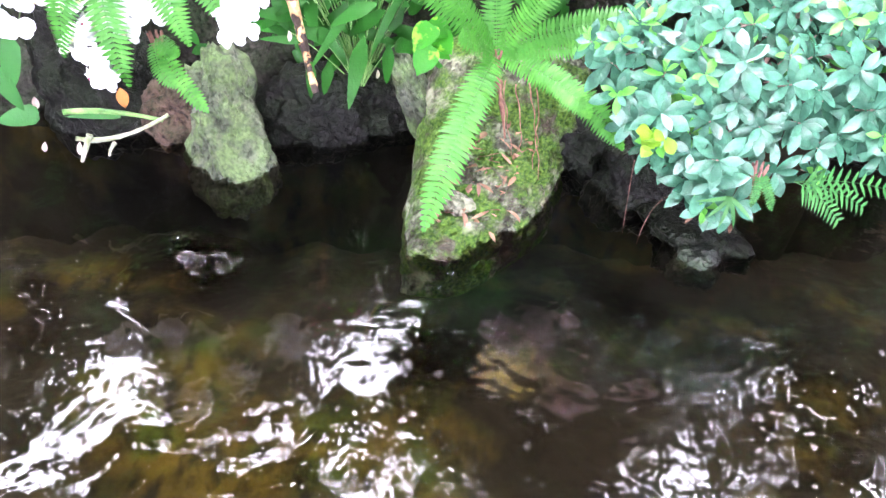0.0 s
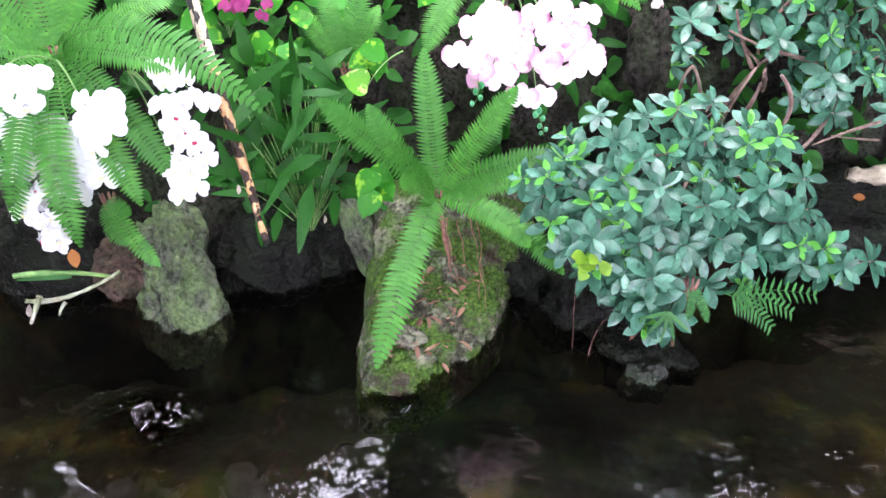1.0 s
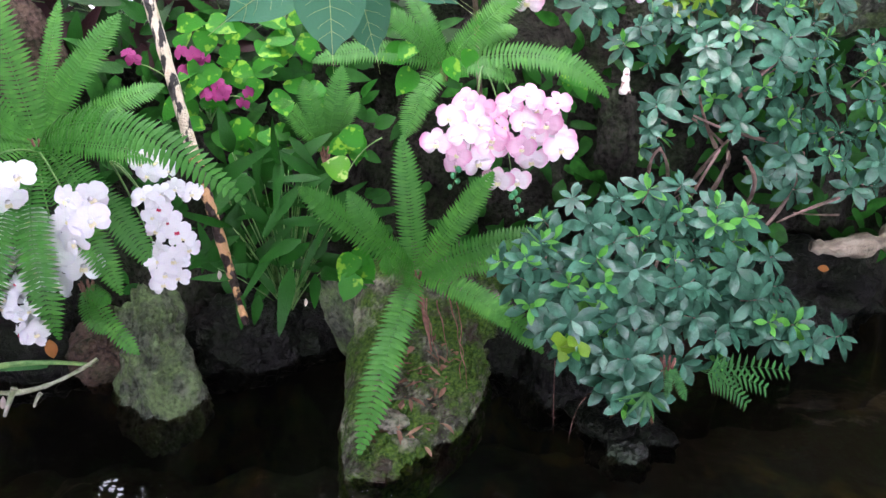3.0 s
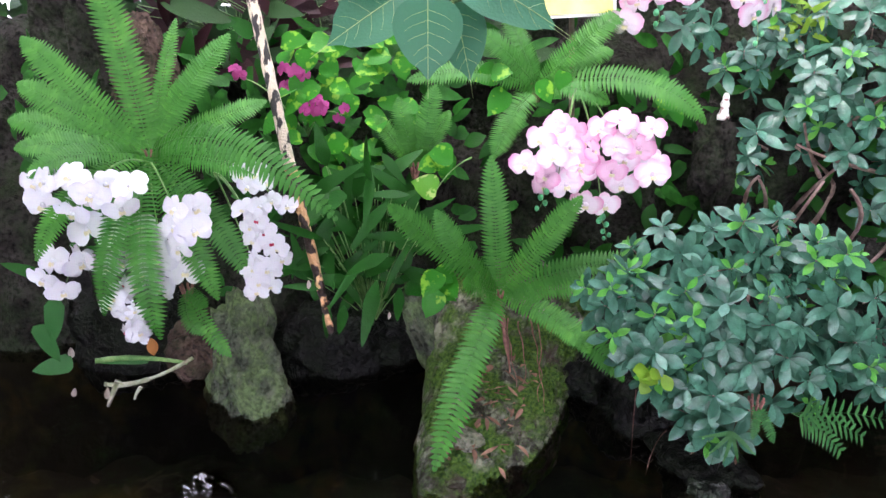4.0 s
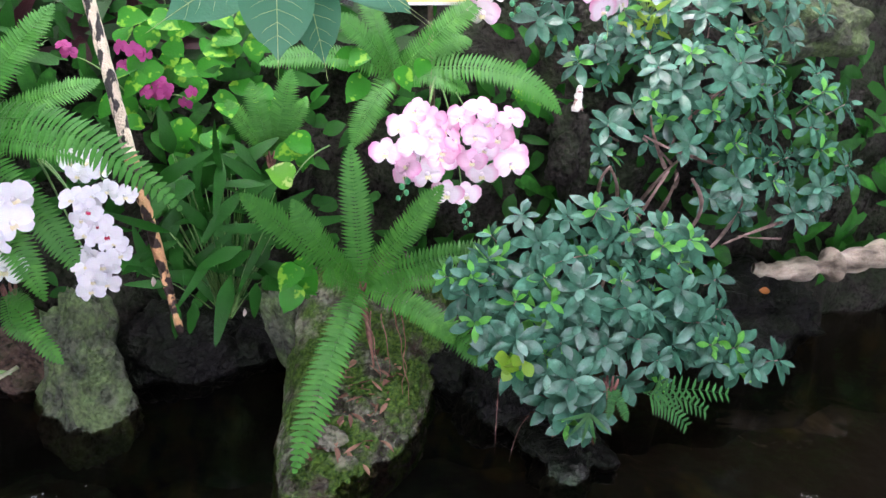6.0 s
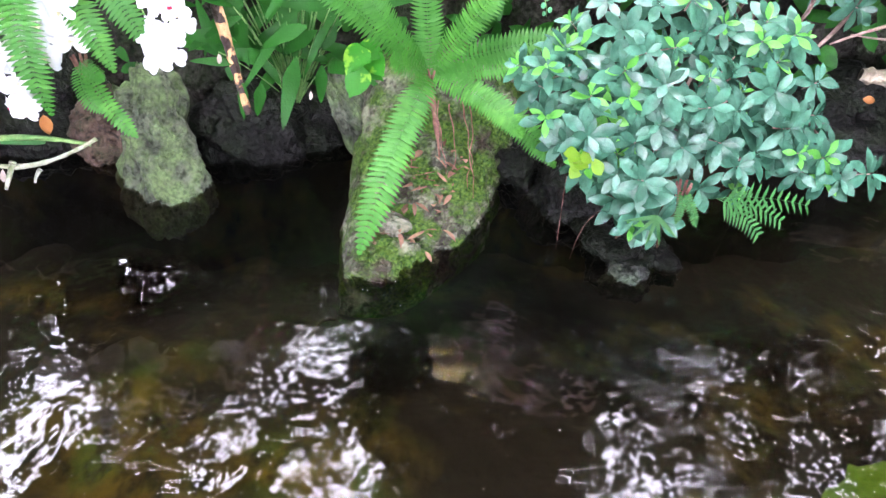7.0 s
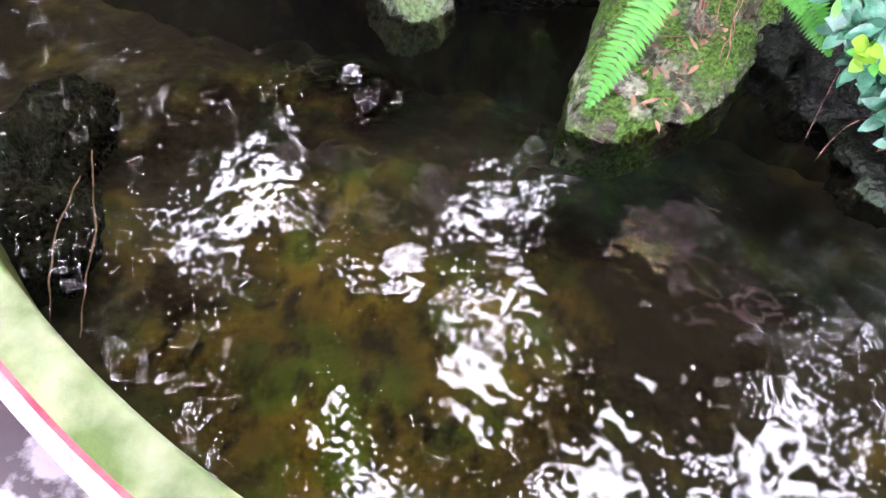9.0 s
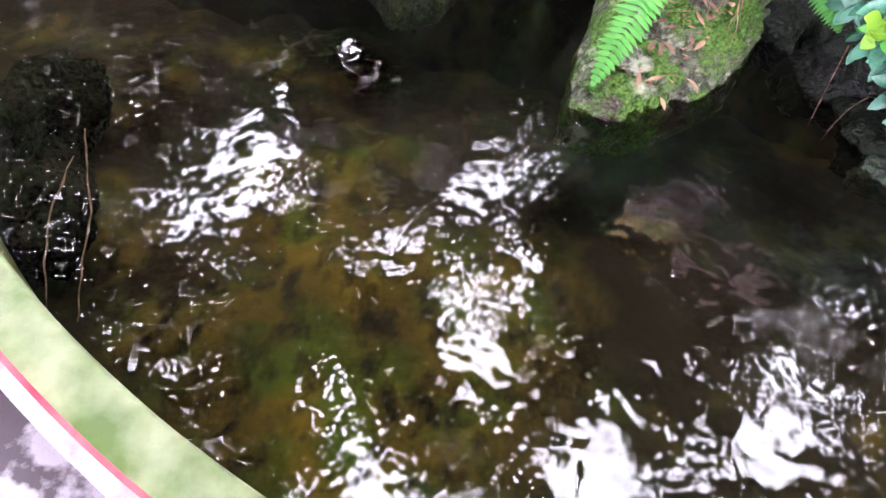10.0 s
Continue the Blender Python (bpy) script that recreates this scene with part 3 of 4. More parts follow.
fern("sword_fern", "sword fern arching behind the pink flowers", U, [
    (U, (0.663, 1.850, 0.827), (0.07, -0.06, 0.14), 1.05),
    (U, (0.450, 1.980, 1.101), (0.0, -0.05, 0.04), 1.0),
    (U, (0.442, 2.050, 0.990), (0.03, -0.03, 0.05), 0.8),
    (U, (0.064, 1.950, 1.050), (0.0, -0.05, 0.03), 0.9),
    (U, (0.134, 2.050, 1.094), (0.0, -0.05, 0.03), 0.8),
    (U, (-0.134, 1.950, 0.919), (0.0, -0.05, 0.08), 0.9),
    (U, (0.419, 1.920, 0.864), (0.0, -0.05, 0.05), 0.9),
    (U, (0.107, 1.900, 0.717), (-0.02, -0.05, 0.05), 0.95),
], FERN, "sword ferns", 0.092, 46)
B = (-0.126, 2.050, 0.648)
fern("sword_fern", "small upright sword fern growing at the back", B, [
    (B, (-0.236, 2.020, 0.808), (0, -0.03, 0), 0.8),
    (B, (-0.171, 2.040, 0.856), (0, -0.03, 0), 0.9),
    (B, (-0.061, 2.040, 0.891), (0, -0.03, 0), 0.95),
    (B, (-0.021, 2.060, 0.813), (0, -0.03, 0), 0.8),
    (B, (-0.110, 2.080, 0.825), (0, -0.03, 0), 0.8),
], FERN, "sword ferns", 0.085, 36)
S = (-0.735, 1.700, 0.392)
fern("small_fern", "small fern hanging beside the grey boulder", S, [
    (S, (-0.604, 1.600, 0.245), (0, -0.04, 0.0), 0.8), (S, (-0.679, 1.620, 0.300), (-0.02, -0.04, 0.0), 0.8), (S, (-0.656, 1.620, 0.382), (0, -0.03, 0.02), 0.7),
], FERN, "small ferns", 0.065, 22)


def ladder_fern(name, label, at, tips, mat):
    """Open fern leaves with well spaced narrow leaflets."""
    ob = thing(name, label, "fern", at, "small ferns")
    for tip in tips:
        bm = bmesh.new()
        a, t = Vector(at), Vector(tip)
        pts = bezier(a, (a + t) / 2 + Vector((0, 0, 0.025)), t, 12)
        tube(bm, pts, 0.0014, 0.0006, 4)
        for i in range(2, 13):
            d = (pts[i] - pts[i - 1]).normalized()
            side = d.cross(Vector((0, -0.7, 0.7))).normalized()
            for k in (-1, 1):
                blade(bm, pts[i], side * k + d * 0.55, (0, -0.7, 0.7), 0.058 * (1 - 0.55 * i / 12), 0.0075, "strap", 0.2, 0.15, 4)
        bm.transform(Matrix.Translation(-a))
        part("frond", bm, mat, ob)
    return ob


SF = (0.819, 1.420, 0.206)
ladder_fern("ladder_fern", "pale green open fern hanging over the water", SF, [(1.037, 1.400, 0.203), (0.931, 1.380, 0.130), (0.980, 1.390, 0.164)], FERN_DARK)
SG = (0.728, 1.420, 0.234)
fern("small_fern", "small olive fern under the shrub", SG, [(SG, (0.769, 1.380, 0.151), (0, -0.02, 0.01), 0.6), (SG, (0.717, 1.380, 0.161), (0, -0.02, 0.01), 0.5)], FERN_DARK, "small ferns", 0.05, 16)


# ---- flowers ----
def flower_me(name, r, mats, frill=0.0, sepal=0.8, seed=1):
    """A moth orchid: two broad petals, three sepals, a lip; facing +z, one mesh that alike flowers share."""
    rnd = random.Random(seed)
    bm = bmesh.new()
    for ang, wid, ln in ((90, 0.72, sepal), (212, 0.7, sepal * 0.95), (328, 0.7, sepal * 0.95), (16, 0.96, 1.0), (164, 0.96, 1.0)):
        a = radians(ang + rnd.uniform(-6, 6))
        d = Vector((math.cos(a), math.sin(a), 0.12 + rnd.uniform(-0.05, 0.1)))
        blade(bm, d * 0.08 * r, d, (rnd.uniform(-frill, frill), rnd.uniform(-frill, frill), 1), r * ln, r * wid, "petal", 0.14 + rnd.uniform(0, 0.16), 0.16, 8)
    bmesh.ops.create_icosphere(bm, subdivisions=2, radius=0.15 * r, matrix=Matrix.Translation((0, 0.02 * r, 0.03 * r)))
    for a in (-0.5, 0.5, 0):
        blade(bm, (0, 0, 0.05 * r), (math.sin(a), -0.7, 0.8), (0, 0.6, 1), r * 0.36, r * 0.2, "ellipse", 0.3, 0.5, 4, 1)
    return mesh_of(name, bm, mats)


PINK_ME = [flower_me("flower", 0.047, [PINK, LIP_YELLOW], 0.3, 0.85, s) for s in (1, 2, 3)] + [flower_me("flower", 0.044, [PINK_DEEP, LIP_YELLOW], 0.5, 0.9, 33)]
WHITE_ME = [flower_me("flower", 0.042, [WHITE, LIP_YELLOW], 0.15, 0.85, s) for s in (4, 5, 6)]
FRILL_ME = [flower_me("flower", 0.036, [WHITE, LIP_RED if s == 7 else LIP_YELLOW], 0.8, 1.0, s) for s in (7, 8, 19)]
MAG_ME = [flower_me("flower", 0.022, [MAGENTA, MAGENTA], 0.4, 1.0, s) for s in (9, 10)]


def facing(at, way, spin, size=1.0):
    q = Vector(way).to_track_quat("Z", "Y").to_matrix().to_4x4()
    return Matrix.Translation(at) @ q @ Matrix.Rotation(spin, 4, "Z") @ Matrix.Scale(size, 4)


def spray(name, label, spots, meshes, root, seed, buds=(), group="flower sprays", size=1.0, stem=STEM, gap=0.053):
    """Flowers on a hanging stem; spots: middle, spread in x, y, z, how many."""
    rnd = random.Random(seed)
    ob = thing(name, label, "flowers", root, group)
    inv = Matrix.Translation(-Vector(root))
    for c, r, count in spots:
        bm = bmesh.new()
        c = Vector(c)
        tube(bm, bezier(root, (Vector(root) + c) / 2 + Vector((0, -0.03, 0.08)), c + Vector((0, 0.02, -r[2] * 0.6)), 10), 0.003, 0.0015, 5)
        bm.transform(inv)
        part("stem", bm, stem, ob, "thin green stem")
        placed = []
        for _ in range(count * 40):
            p = Vector((rnd.uniform(-1, 1), rnd.uniform(-1, 1), rnd.uniform(-1, 1)))
            if p.length > 1:
                continue
            q = c + Vector((p.x * r[0], p.y * r[1], p.z * r[2]))
            if all((q - o).length > gap * size for o in placed):
                placed.append(q)
                d = (rnd.uniform(-0.6, 0.6) + p.x * 0.7, -1, rnd.uniform(-0.3, 0.6) + p.z * 0.5)
                part("flower", rnd.choice(meshes), None, ob, "", inv @ facing(q, d, rnd.uniform(-0.5, 0.5), rnd.uniform(0.85, 1.1) * size))
                if len(placed) == count:
                    break
    for a, b, count in buds:
        bm = bmesh.new()
        pts = bezier(a, (Vector(a) + Vector(b)) / 2 + Vector((0.012, -0.01, 0)), b, 8)
        tube(bm, pts, 0.0014, 0.0008, 4)
        bm.transform(inv)
        part("bud_stem", bm, STEM, ob)
        for i in range(count):
            bm = bmesh.new()
            bmesh.ops.create_icosphere(bm, subdivisions=2, radius=0.0085 - 0.0006 * i)
            for v in bm.verts:
                v.co.z *= 1.25
            bm.transform(inv @ Matrix.Translation(pts[min(8, 1 + i * 8 // count)] + Vector((0.008 * (-1) ** i, -0.004, 0))))
            part("bud", bm, BUD, ob, "round green bud")
    return ob


spray("pink_orchid", "full spray of pale pink orchids with green buds", [
    ((0.283, 1.840, 0.722), (0.1, 0.06, 0.085), 15), ((0.456, 1.840, 0.742), (0.12, 0.06, 0.1), 18), ((0.405, 1.820, 0.612), (0.05, 0.03, 0.035), 5), ((0.3, 1.860, 0.815), (0.05, 0.03, 0.03), 5)],
    PINK_ME, (0.339, 1.980, 0.892), 11, [((0.241, 1.840, 0.646), (0.229, 1.840, 0.579), 4), ((0.396, 1.840, 0.574), (0.428, 1.840, 0.489), 6)])
spray("pink_orchid", "hanging spray of pink orchids on the upper bank", [
    ((0.555, 1.970, 1.188), (0.13, 0.05, 0.07), 15), ((0.477, 1.970, 1.113), (0.035, 0.03, 0.06), 5)], PINK_ME, (0.587, 2.100, 1.360), 12, [((0.531, 1.970, 1.121), (0.541, 1.970, 1.061), 4)])
spray("pink_orchid", "narrow hanging spray of pink orchids", [
    ((0.797, 1.970, 1.164), (0.06, 0.04, 0.1), 10)], PINK_ME, (0.828, 2.100, 1.350), 13, [((0.790, 1.970, 1.111), (0.817, 1.970, 1.005), 4)])
spray("white_orchid", "arching sprays of white orchids below the fern", [
    ((-0.879, 1.530, 0.722), (0.15, 0.05, 0.05), 12), ((-0.652, 1.530, 0.646), (0.045, 0.04, 0.09), 8), ((-0.83, 1.560, 0.57), (0.1, 0.05, 0.07), 9),
    ((-0.966, 1.520, 0.530), (0.05, 0.04, 0.07), 6), ((-0.729, 1.570, 0.505), (0.06, 0.04, 0.05), 6)], WHITE_ME, (-0.789, 1.720, 0.745), 14, size=1.1, gap=0.05)
spray("white_orchid", "frilly white orchids with red hearts hanging low", [
    ((-0.800, 1.500, 0.461), (0.05, 0.03, 0.05), 7), ((-0.781, 1.480, 0.385), (0.035, 0.03, 0.025), 4)], FRILL_ME, (-0.807, 1.720, 0.715), 15, size=0.85, gap=0.036)
spray("white_orchid", "hanging column of frilly white orchids with red hearts", [
    ((-0.502, 1.600, 0.624), (0.03, 0.03, 0.06), 5), ((-0.467, 1.590, 0.557), (0.045, 0.03, 0.06), 8), ((-0.494, 1.580, 0.474), (0.035, 0.03, 0.045), 6)], FRILL_ME, (-0.638, 1.750, 0.710), 16, size=0.9, gap=0.036)
spray("lilac_orchid", "pale lilac orchids half hidden by the fern", [
    ((-0.522, 1.680, 0.713), (0.05, 0.02, 0.02), 4), ((-0.450, 1.660, 0.661), (0.035, 0.02, 0.025), 3)], WHITE_ME, (-0.626, 1.760, 0.715), 17, size=0.85, gap=0.04)
spray("magenta_flowers", "small magenta flowers among heart-shaped leaves", [
    ((-0.412, 2.020, 0.833), (0.045, 0.03, 0.022), 6), ((-0.339, 2.020, 0.815), (0.02, 0.02, 0.02), 2), ((-0.460, 2.040, 0.937), (0.05, 0.02, 0.02), 4), ((-0.636, 2.040, 0.921), (0.015, 0.02, 0.02), 2),
    ((-0.504, 2.040, 0.883), (0.01, 0.01, 0.01), 1)], MAG_ME, (-0.459, 2.100, 0.728), 18, gap=0.022)


# ---- shrubs with whorled leaves ----
def whorl_me(name, count, length, mats, seed, open_up=0.35):
    rnd = random.Random(seed)
    bm = bmesh.new()
    tube(bm, [Vector((0, 0, -0.05)), Vector((0, 0, 0.0))], 0.0022, 0.0016, 5, 1)
    outer = (count + 1) * 6 // 10
    for i in range(count):
        inner = i >= outer
        k, total = (i - outer, count - outer) if inner else (i, outer)
        a = 2 * math.pi * k / total + (0.6 if inner else 0) + rnd.uniform(-0.22, 0.22)
        up = open_up * (2.2 if inner else 0.35) + rnd.uniform(-0.14, 0.14)
        d = Vector((math.cos(a), math.sin(a), up))
        ln = length * (rnd.uniform(0.6, 0.78) if inner else rnd.uniform(0.86, 1.1))
        blade(bm, Vector((0, 0, 0.004 if inner else -0.008)), d, (-0.35 * d.x, -0.35 * d.y, 1), ln, ln * rnd.uniform(0.36, 0.44), "obovate", rnd.uniform(0.12, 0.26), 0.2, 6)
    return mesh_of(name, bm, mats)


WHORL = [whorl_me("leaf_whorl", 9, 0.07, [SHRUB, TWIG], s) for s in (1, 2, 3, 4)]
YOUNG = [whorl_me("leaf_whorl", 7, 0.058, [SHRUB, TWIG], 5, 0.6), whorl_me("leaf_whorl", 5, 0.05, [SHRUB_YOUNG, TWIG], 6, 1.1)]


def shrub(name, label, root, lumps, branches, seed, gap, size=1.0):
    """lumps: middle, radii, how many whorls; they sit on the lumps' outer side and face the light."""
    rnd = random.Random(seed)
    ob = thing(name, label, "shrub", root, "shrubs")
    inv = Matrix.Translation(-Vector(root))
    for pts, r in branches:
        bm = bmesh.new()
        tube(bm, bezier(*pts, 12), r, r * 0.45, 7, 0, 0.4)
        bm.transform(inv)
        part("branch", bm, TWIG, ob, "bare brown branch")
    placed = []
    for c, r, count in lumps:
        done = 0
        for _ in range(count * 60):
            d = Vector((rnd.gauss(0, 1), rnd.gauss(0, 1) - 0.6, rnd.gauss(0, 1) + 0.25)).normalized()
            if d.y > 0.35:
                continue
            k = rnd.uniform(0.45, 1.22)
            q = Vector(c) + Vector((d.x * r[0], d.y * r[1], d.z * r[2])) * k
            if any((q - o).length < (gap if max(r) > 0.1 else 0.72 * gap) for o in placed):
                continue
            placed.append(q)
            w = Vector((d.x * 0.8, d.y - 0.75, d.z * 0.6 + 0.8)) + Vector((rnd.uniform(-0.3, 0.3), rnd.uniform(-0.3, 0.3), rnd.uniform(-0.2, 0.2)))
            s = size * rnd.uniform(0.66, 1.16)
            if rnd.random() < 0.27:
                part("leaf_whorl", YOUNG[1], None, ob, "", inv @ facing(q + w.normalized() * 0.008, w, rnd.uniform(0, 6), s * 0.95))
            part("leaf_whorl", rnd.choice(WHORL), None, ob, "", inv @ facing(q, w, rnd.uniform(0, 6), s))
            done += 1
            if done == count:
                break
    return ob


shrub("shrub", "dense blue-green shrub of whorled leaves leaning over the water", (0.95, 2.0, 0.3), [
    ((0.578, 1.660, 0.497), (0.13, 0.11, 0.11), 15), ((0.746, 1.720, 0.565), (0.11, 0.1, 0.07), 9), ((0.380, 1.550, 0.472), (0.05, 0.05, 0.05), 5),
    ((0.468, 1.540, 0.345), (0.08, 0.08, 0.07), 9), ((0.721, 1.600, 0.382), (0.16, 0.14, 0.14), 27), ((0.591, 1.480, 0.245), (0.1, 0.09, 0.08), 12),
    ((0.648, 1.400, 0.176), (0.045, 0.05, 0.045), 5), ((0.826, 1.520, 0.257), (0.12, 0.08, 0.07), 14), ((0.937, 1.620, 0.384), (0.13, 0.1, 0.1), 16),
    ((0.985, 1.700, 0.496), (0.09, 0.08, 0.05), 7), ((1.008, 1.570, 0.313), (0.09, 0.07, 0.06), 10), ((1.066, 1.530, 0.279), (0.1, 0.05, 0.04), 10), ((1.144, 1.480, 0.254), (0.06, 0.04, 0.03), 6), ((1.2, 1.46, 0.238), (0.05, 0.03, 0.02), 4),
    ((0.555, 1.580, 0.374), (0.1, 0.1, 0.1), 13), ((0.858, 1.700, 0.477), (0.07, 0.07, 0.05), 5)],
    [(((0.95, 2.02, 0.3), (0.8, 1.8, 0.5), (0.442, 1.600, 0.458)), 0.007), (((0.95, 2.02, 0.3), (0.95, 1.8, 0.62), (1.011, 1.850, 0.665)), 0.008),
     (((0.95, 2.02, 0.3), (0.8, 1.95, 0.6), (0.855, 1.900, 0.664)), 0.008), (((0.95, 2.02, 0.3), (1.0, 1.7, 0.45), (1.130, 1.500, 0.274)), 0.006),
     (((0.95, 2.02, 0.3), (0.8, 1.7, 0.4), (0.611, 1.420, 0.213)), 0.006), (((0.9, 2.0, 0.35), (0.898, 1.850, 0.591), (0.812, 1.800, 0.683)), 0.008), (((0.98, 2.0, 0.35), (1.018, 1.820, 0.548), (1.012, 1.800, 0.674)), 0.009), (((1.02, 2.0, 0.3), (1.227, 1.840, 0.503), (1.071, 1.820, 0.651)), 0.01)], 21, 0.082, 1.15)
shrub("shrub", "open blue-green shrub of whorled leaves on the upper bank", (1.25, 2.3, 0.5), [
    ((1.182, 2.000, 0.848), (0.22, 0.15, 0.2), 34), ((1.204, 2.080, 1.114), (0.22, 0.14, 0.14), 24), ((0.823, 2.050, 0.932), (0.06, 0.06, 0.06), 4), ((0.846, 1.980, 0.711), (0.05, 0.06, 0.06), 5),
    ((1.046, 2.020, 0.825), (0.08, 0.08, 0.06), 6), ((1.303, 1.950, 0.624), (0.14, 0.1, 0.1), 14), ((0.663, 2.020, 1.060), (0.07, 0.05, 0.05), 5), ((0.943, 2.100, 1.044), (0.09, 0.06, 0.06), 5), ((1.438, 2.000, 0.796), (0.16, 0.12, 0.14), 20), ((1.534, 1.950, 0.609), (0.12, 0.1, 0.1), 12), ((1.304, 2.080, 1.097), (0.2, 0.1, 0.12), 14), ((1.182, 2.050, 0.961), (0.12, 0.1, 0.1), 10)],
    [(((1.25, 2.3, 0.5), (1.1, 2.1, 0.8), (1.240, 2.000, 0.890)), 0.008), (((1.25, 2.3, 0.45), (1.2, 2.0, 0.6), (0.987, 2.000, 0.726)), 0.008),
     (((1.5, 2.2, 0.55), (1.35, 1.95, 0.5), (1.189, 1.850, 0.419)), 0.009), (((1.05, 2.2, 0.35), (1.05, 2.0, 0.6), (1.118, 2.000, 0.659)), 0.009),
     (((1.25, 2.3, 0.5), (0.9, 2.2, 0.75), (0.871, 2.000, 0.706)), 0.006), (((1.449, 1.900, 0.487), (1.276, 1.800, 0.491), (1.169, 1.760, 0.469)), 0.006), (((1.460, 1.900, 0.431), (1.310, 1.820, 0.464), (1.242, 1.800, 0.482)), 0.004), (((1.337, 2.000, 0.632), (1.054, 1.900, 0.697), (0.932, 1.880, 0.761)), 0.007), (((1.100, 1.950, 0.797), (1.115, 1.900, 0.866), (1.180, 1.880, 0.918)), 0.006), (((1.077, 2.000, 0.633), (0.994, 1.950, 0.736), (0.976, 1.950, 0.805)), 0.007)], 22, 0.088, 1.08)


def leaves_thing(name, label, category, root, specs, mat, shape, group="", fold=0.2, stems=True):
    """Separate leaves on stalks; specs: root of the leaf, way, face, length, width, droop."""
    ob = thing(name, label, category, root, group)
    inv = Matrix.Translation(-Vector(root))
    for at, way, face, ln, wd, dr in specs:
        bm = bmesh.new()
        blade(bm, at, way, face, ln, wd, shape, dr, fold, 9)
        if stems:
            d = Vector(root) - Vector(at)
            tube(bm, bezier(root, Vector(at) + d * 0.4 + Vector((0, 0, 0.03)), at, 6), 0.0022, 0.0014, 5, 1)
        bm.transform(inv)
        part("leaf", bm, [mat, STEM], ob)
    return ob


rnd = random.Random(5)
specs = []
for _ in range(60):
    at = Vector((-0.27 + rnd.uniform(-0.17, 0.17), 1.93 + rnd.uniform(-0.12, 0.08), 0.5 + rnd.uniform(-0.17, 0.19)))
    specs.append((at, (rnd.uniform(-0.8, 0.8), rnd.uniform(-0.7, 0.1), rnd.uniform(-0.9, 0.9)), (rnd.uniform(-0.3, 0.3), -1, 0.5), rnd.uniform(0.12, 0.23), rnd.uniform(0.024, 0.052), rnd.uniform(0.1, 0.5)))
leaves_thing("strap_leaf_plant", "dark green plant with long narrow leaves at the water", "plant", (-0.27, 2.02, 0.12), specs, STRAP, "lance")
specs = [((-0.185, 1.750, 0.480), (-1, -0.2, -0.35), (0, -0.7, 0.7), 0.14, 0.042, 0.2), ((-0.299, 1.900, 0.709), (-0.1, -0.1, -1), (0, -1, 0.1), 0.13, 0.03, 0.1),
         ((-0.211, 1.900, 0.727), (0.5, -0.2, -0.6), (0, -1, 0.4), 0.12, 0.03, 0.2), ((-0.129, 1.850, 0.619), (-1, -0.1, 0.1), (0, -0.6, 0.8), 0.15, 0.03, 0.15),
         ((-0.196, 1.900, 0.687), (-1, -0.1, -0.2), (0, -0.6, 0.8), 0.12, 0.03, 0.15), ((-0.361, 1.750, 0.323), (-0.1, -0.1, -1), (0, -1, 0.2), 0.11, 0.03, 0.1), ((-0.314, 1.750, 0.324), (-0.2, -0.1, -1), (0.3, -1, 0.2), 0.1, 0.034, 0.1),
         ((-0.160, 1.800, 0.356), (-0.1, 0, -1), (0, -1, 0.2), 0.12, 0.035, 0.1), ((-0.376, 1.760, 0.371), (-1, 0, 0.1), (0, -0.5, 0.8), 0.12, 0.03, 0.1)]
leaves_thing("strap_leaf_plant", "long pointed green leaves hanging by the leaning stick", "plant", (-0.22, 1.98, 0.3), specs, STRAP, "lance", stems=False)
rnd = random.Random(8)
specs = []
for c, r, count in (((-0.344, 2.080, 0.913), (0.2, 0.05, 0.13), 38), ((-0.03, 1.720, 0.425), (0.045, 0.05, 0.035), 6), ((-0.045, 1.950, 0.676), (0.05, 0.03, 0.04), 4),
                    ((0.181, 1.950, 0.933), (0.12, 0.03, 0.05), 6), ((0.560, 1.980, 0.872), (0.06, 0.03, 0.05), 4), ((-0.348, 2.050, 0.706), (0.14, 0.05, 0.06), 16)):
    for _ in range(count):
        at = Vector(c) + Vector((rnd.uniform(-1, 1) * r[0], rnd.uniform(-1, 1) * r[1], rnd.uniform(-1, 1) * r[2]))
        specs.append((at, (rnd.uniform(-1, 1), -0.3, rnd.uniform(-1, 0.2)), (rnd.uniform(-0.5, 0.5), -1, rnd.uniform(0.2, 0.9)), rnd.uniform(0.058, 0.095), rnd.uniform(0.044, 0.064), 0.15))
leaves_thing("variegated_vine", "vine of glossy heart-shaped leaves flecked with yellow", "vine", (-0.25, 2.2, 0.75), specs, POTHOS, "heart", stems=False)
leaves_thing("variegated_vine", "curled yellow-green leaf on a long yellow stem", "vine", (0.042, 1.850, 0.728),
             [((-0.052, 1.800, 0.652), (-0.6, -0.3, 0.3), (0, -1, 0.4), 0.075, 0.066, 0.4)], PALE_LEAF, "heart")
rnd = random.Random(9)
leaves_thing("yellow_plant", "low plant with yellow-green leaves under the shrub", "plant", (0.499, 1.500, 0.255),
             [(Vector((0.468, 1.430, 0.311)) + Vector((rnd.uniform(-0.03, 0.05), 0, rnd.uniform(-0.015, 0.015))), (rnd.uniform(-1, 1), -0.5, rnd.uniform(-0.8, 0.4)), (0, -1, 0.7), 0.05, 0.032, 0.2) for _ in range(9)], YELLOW, "obovate")
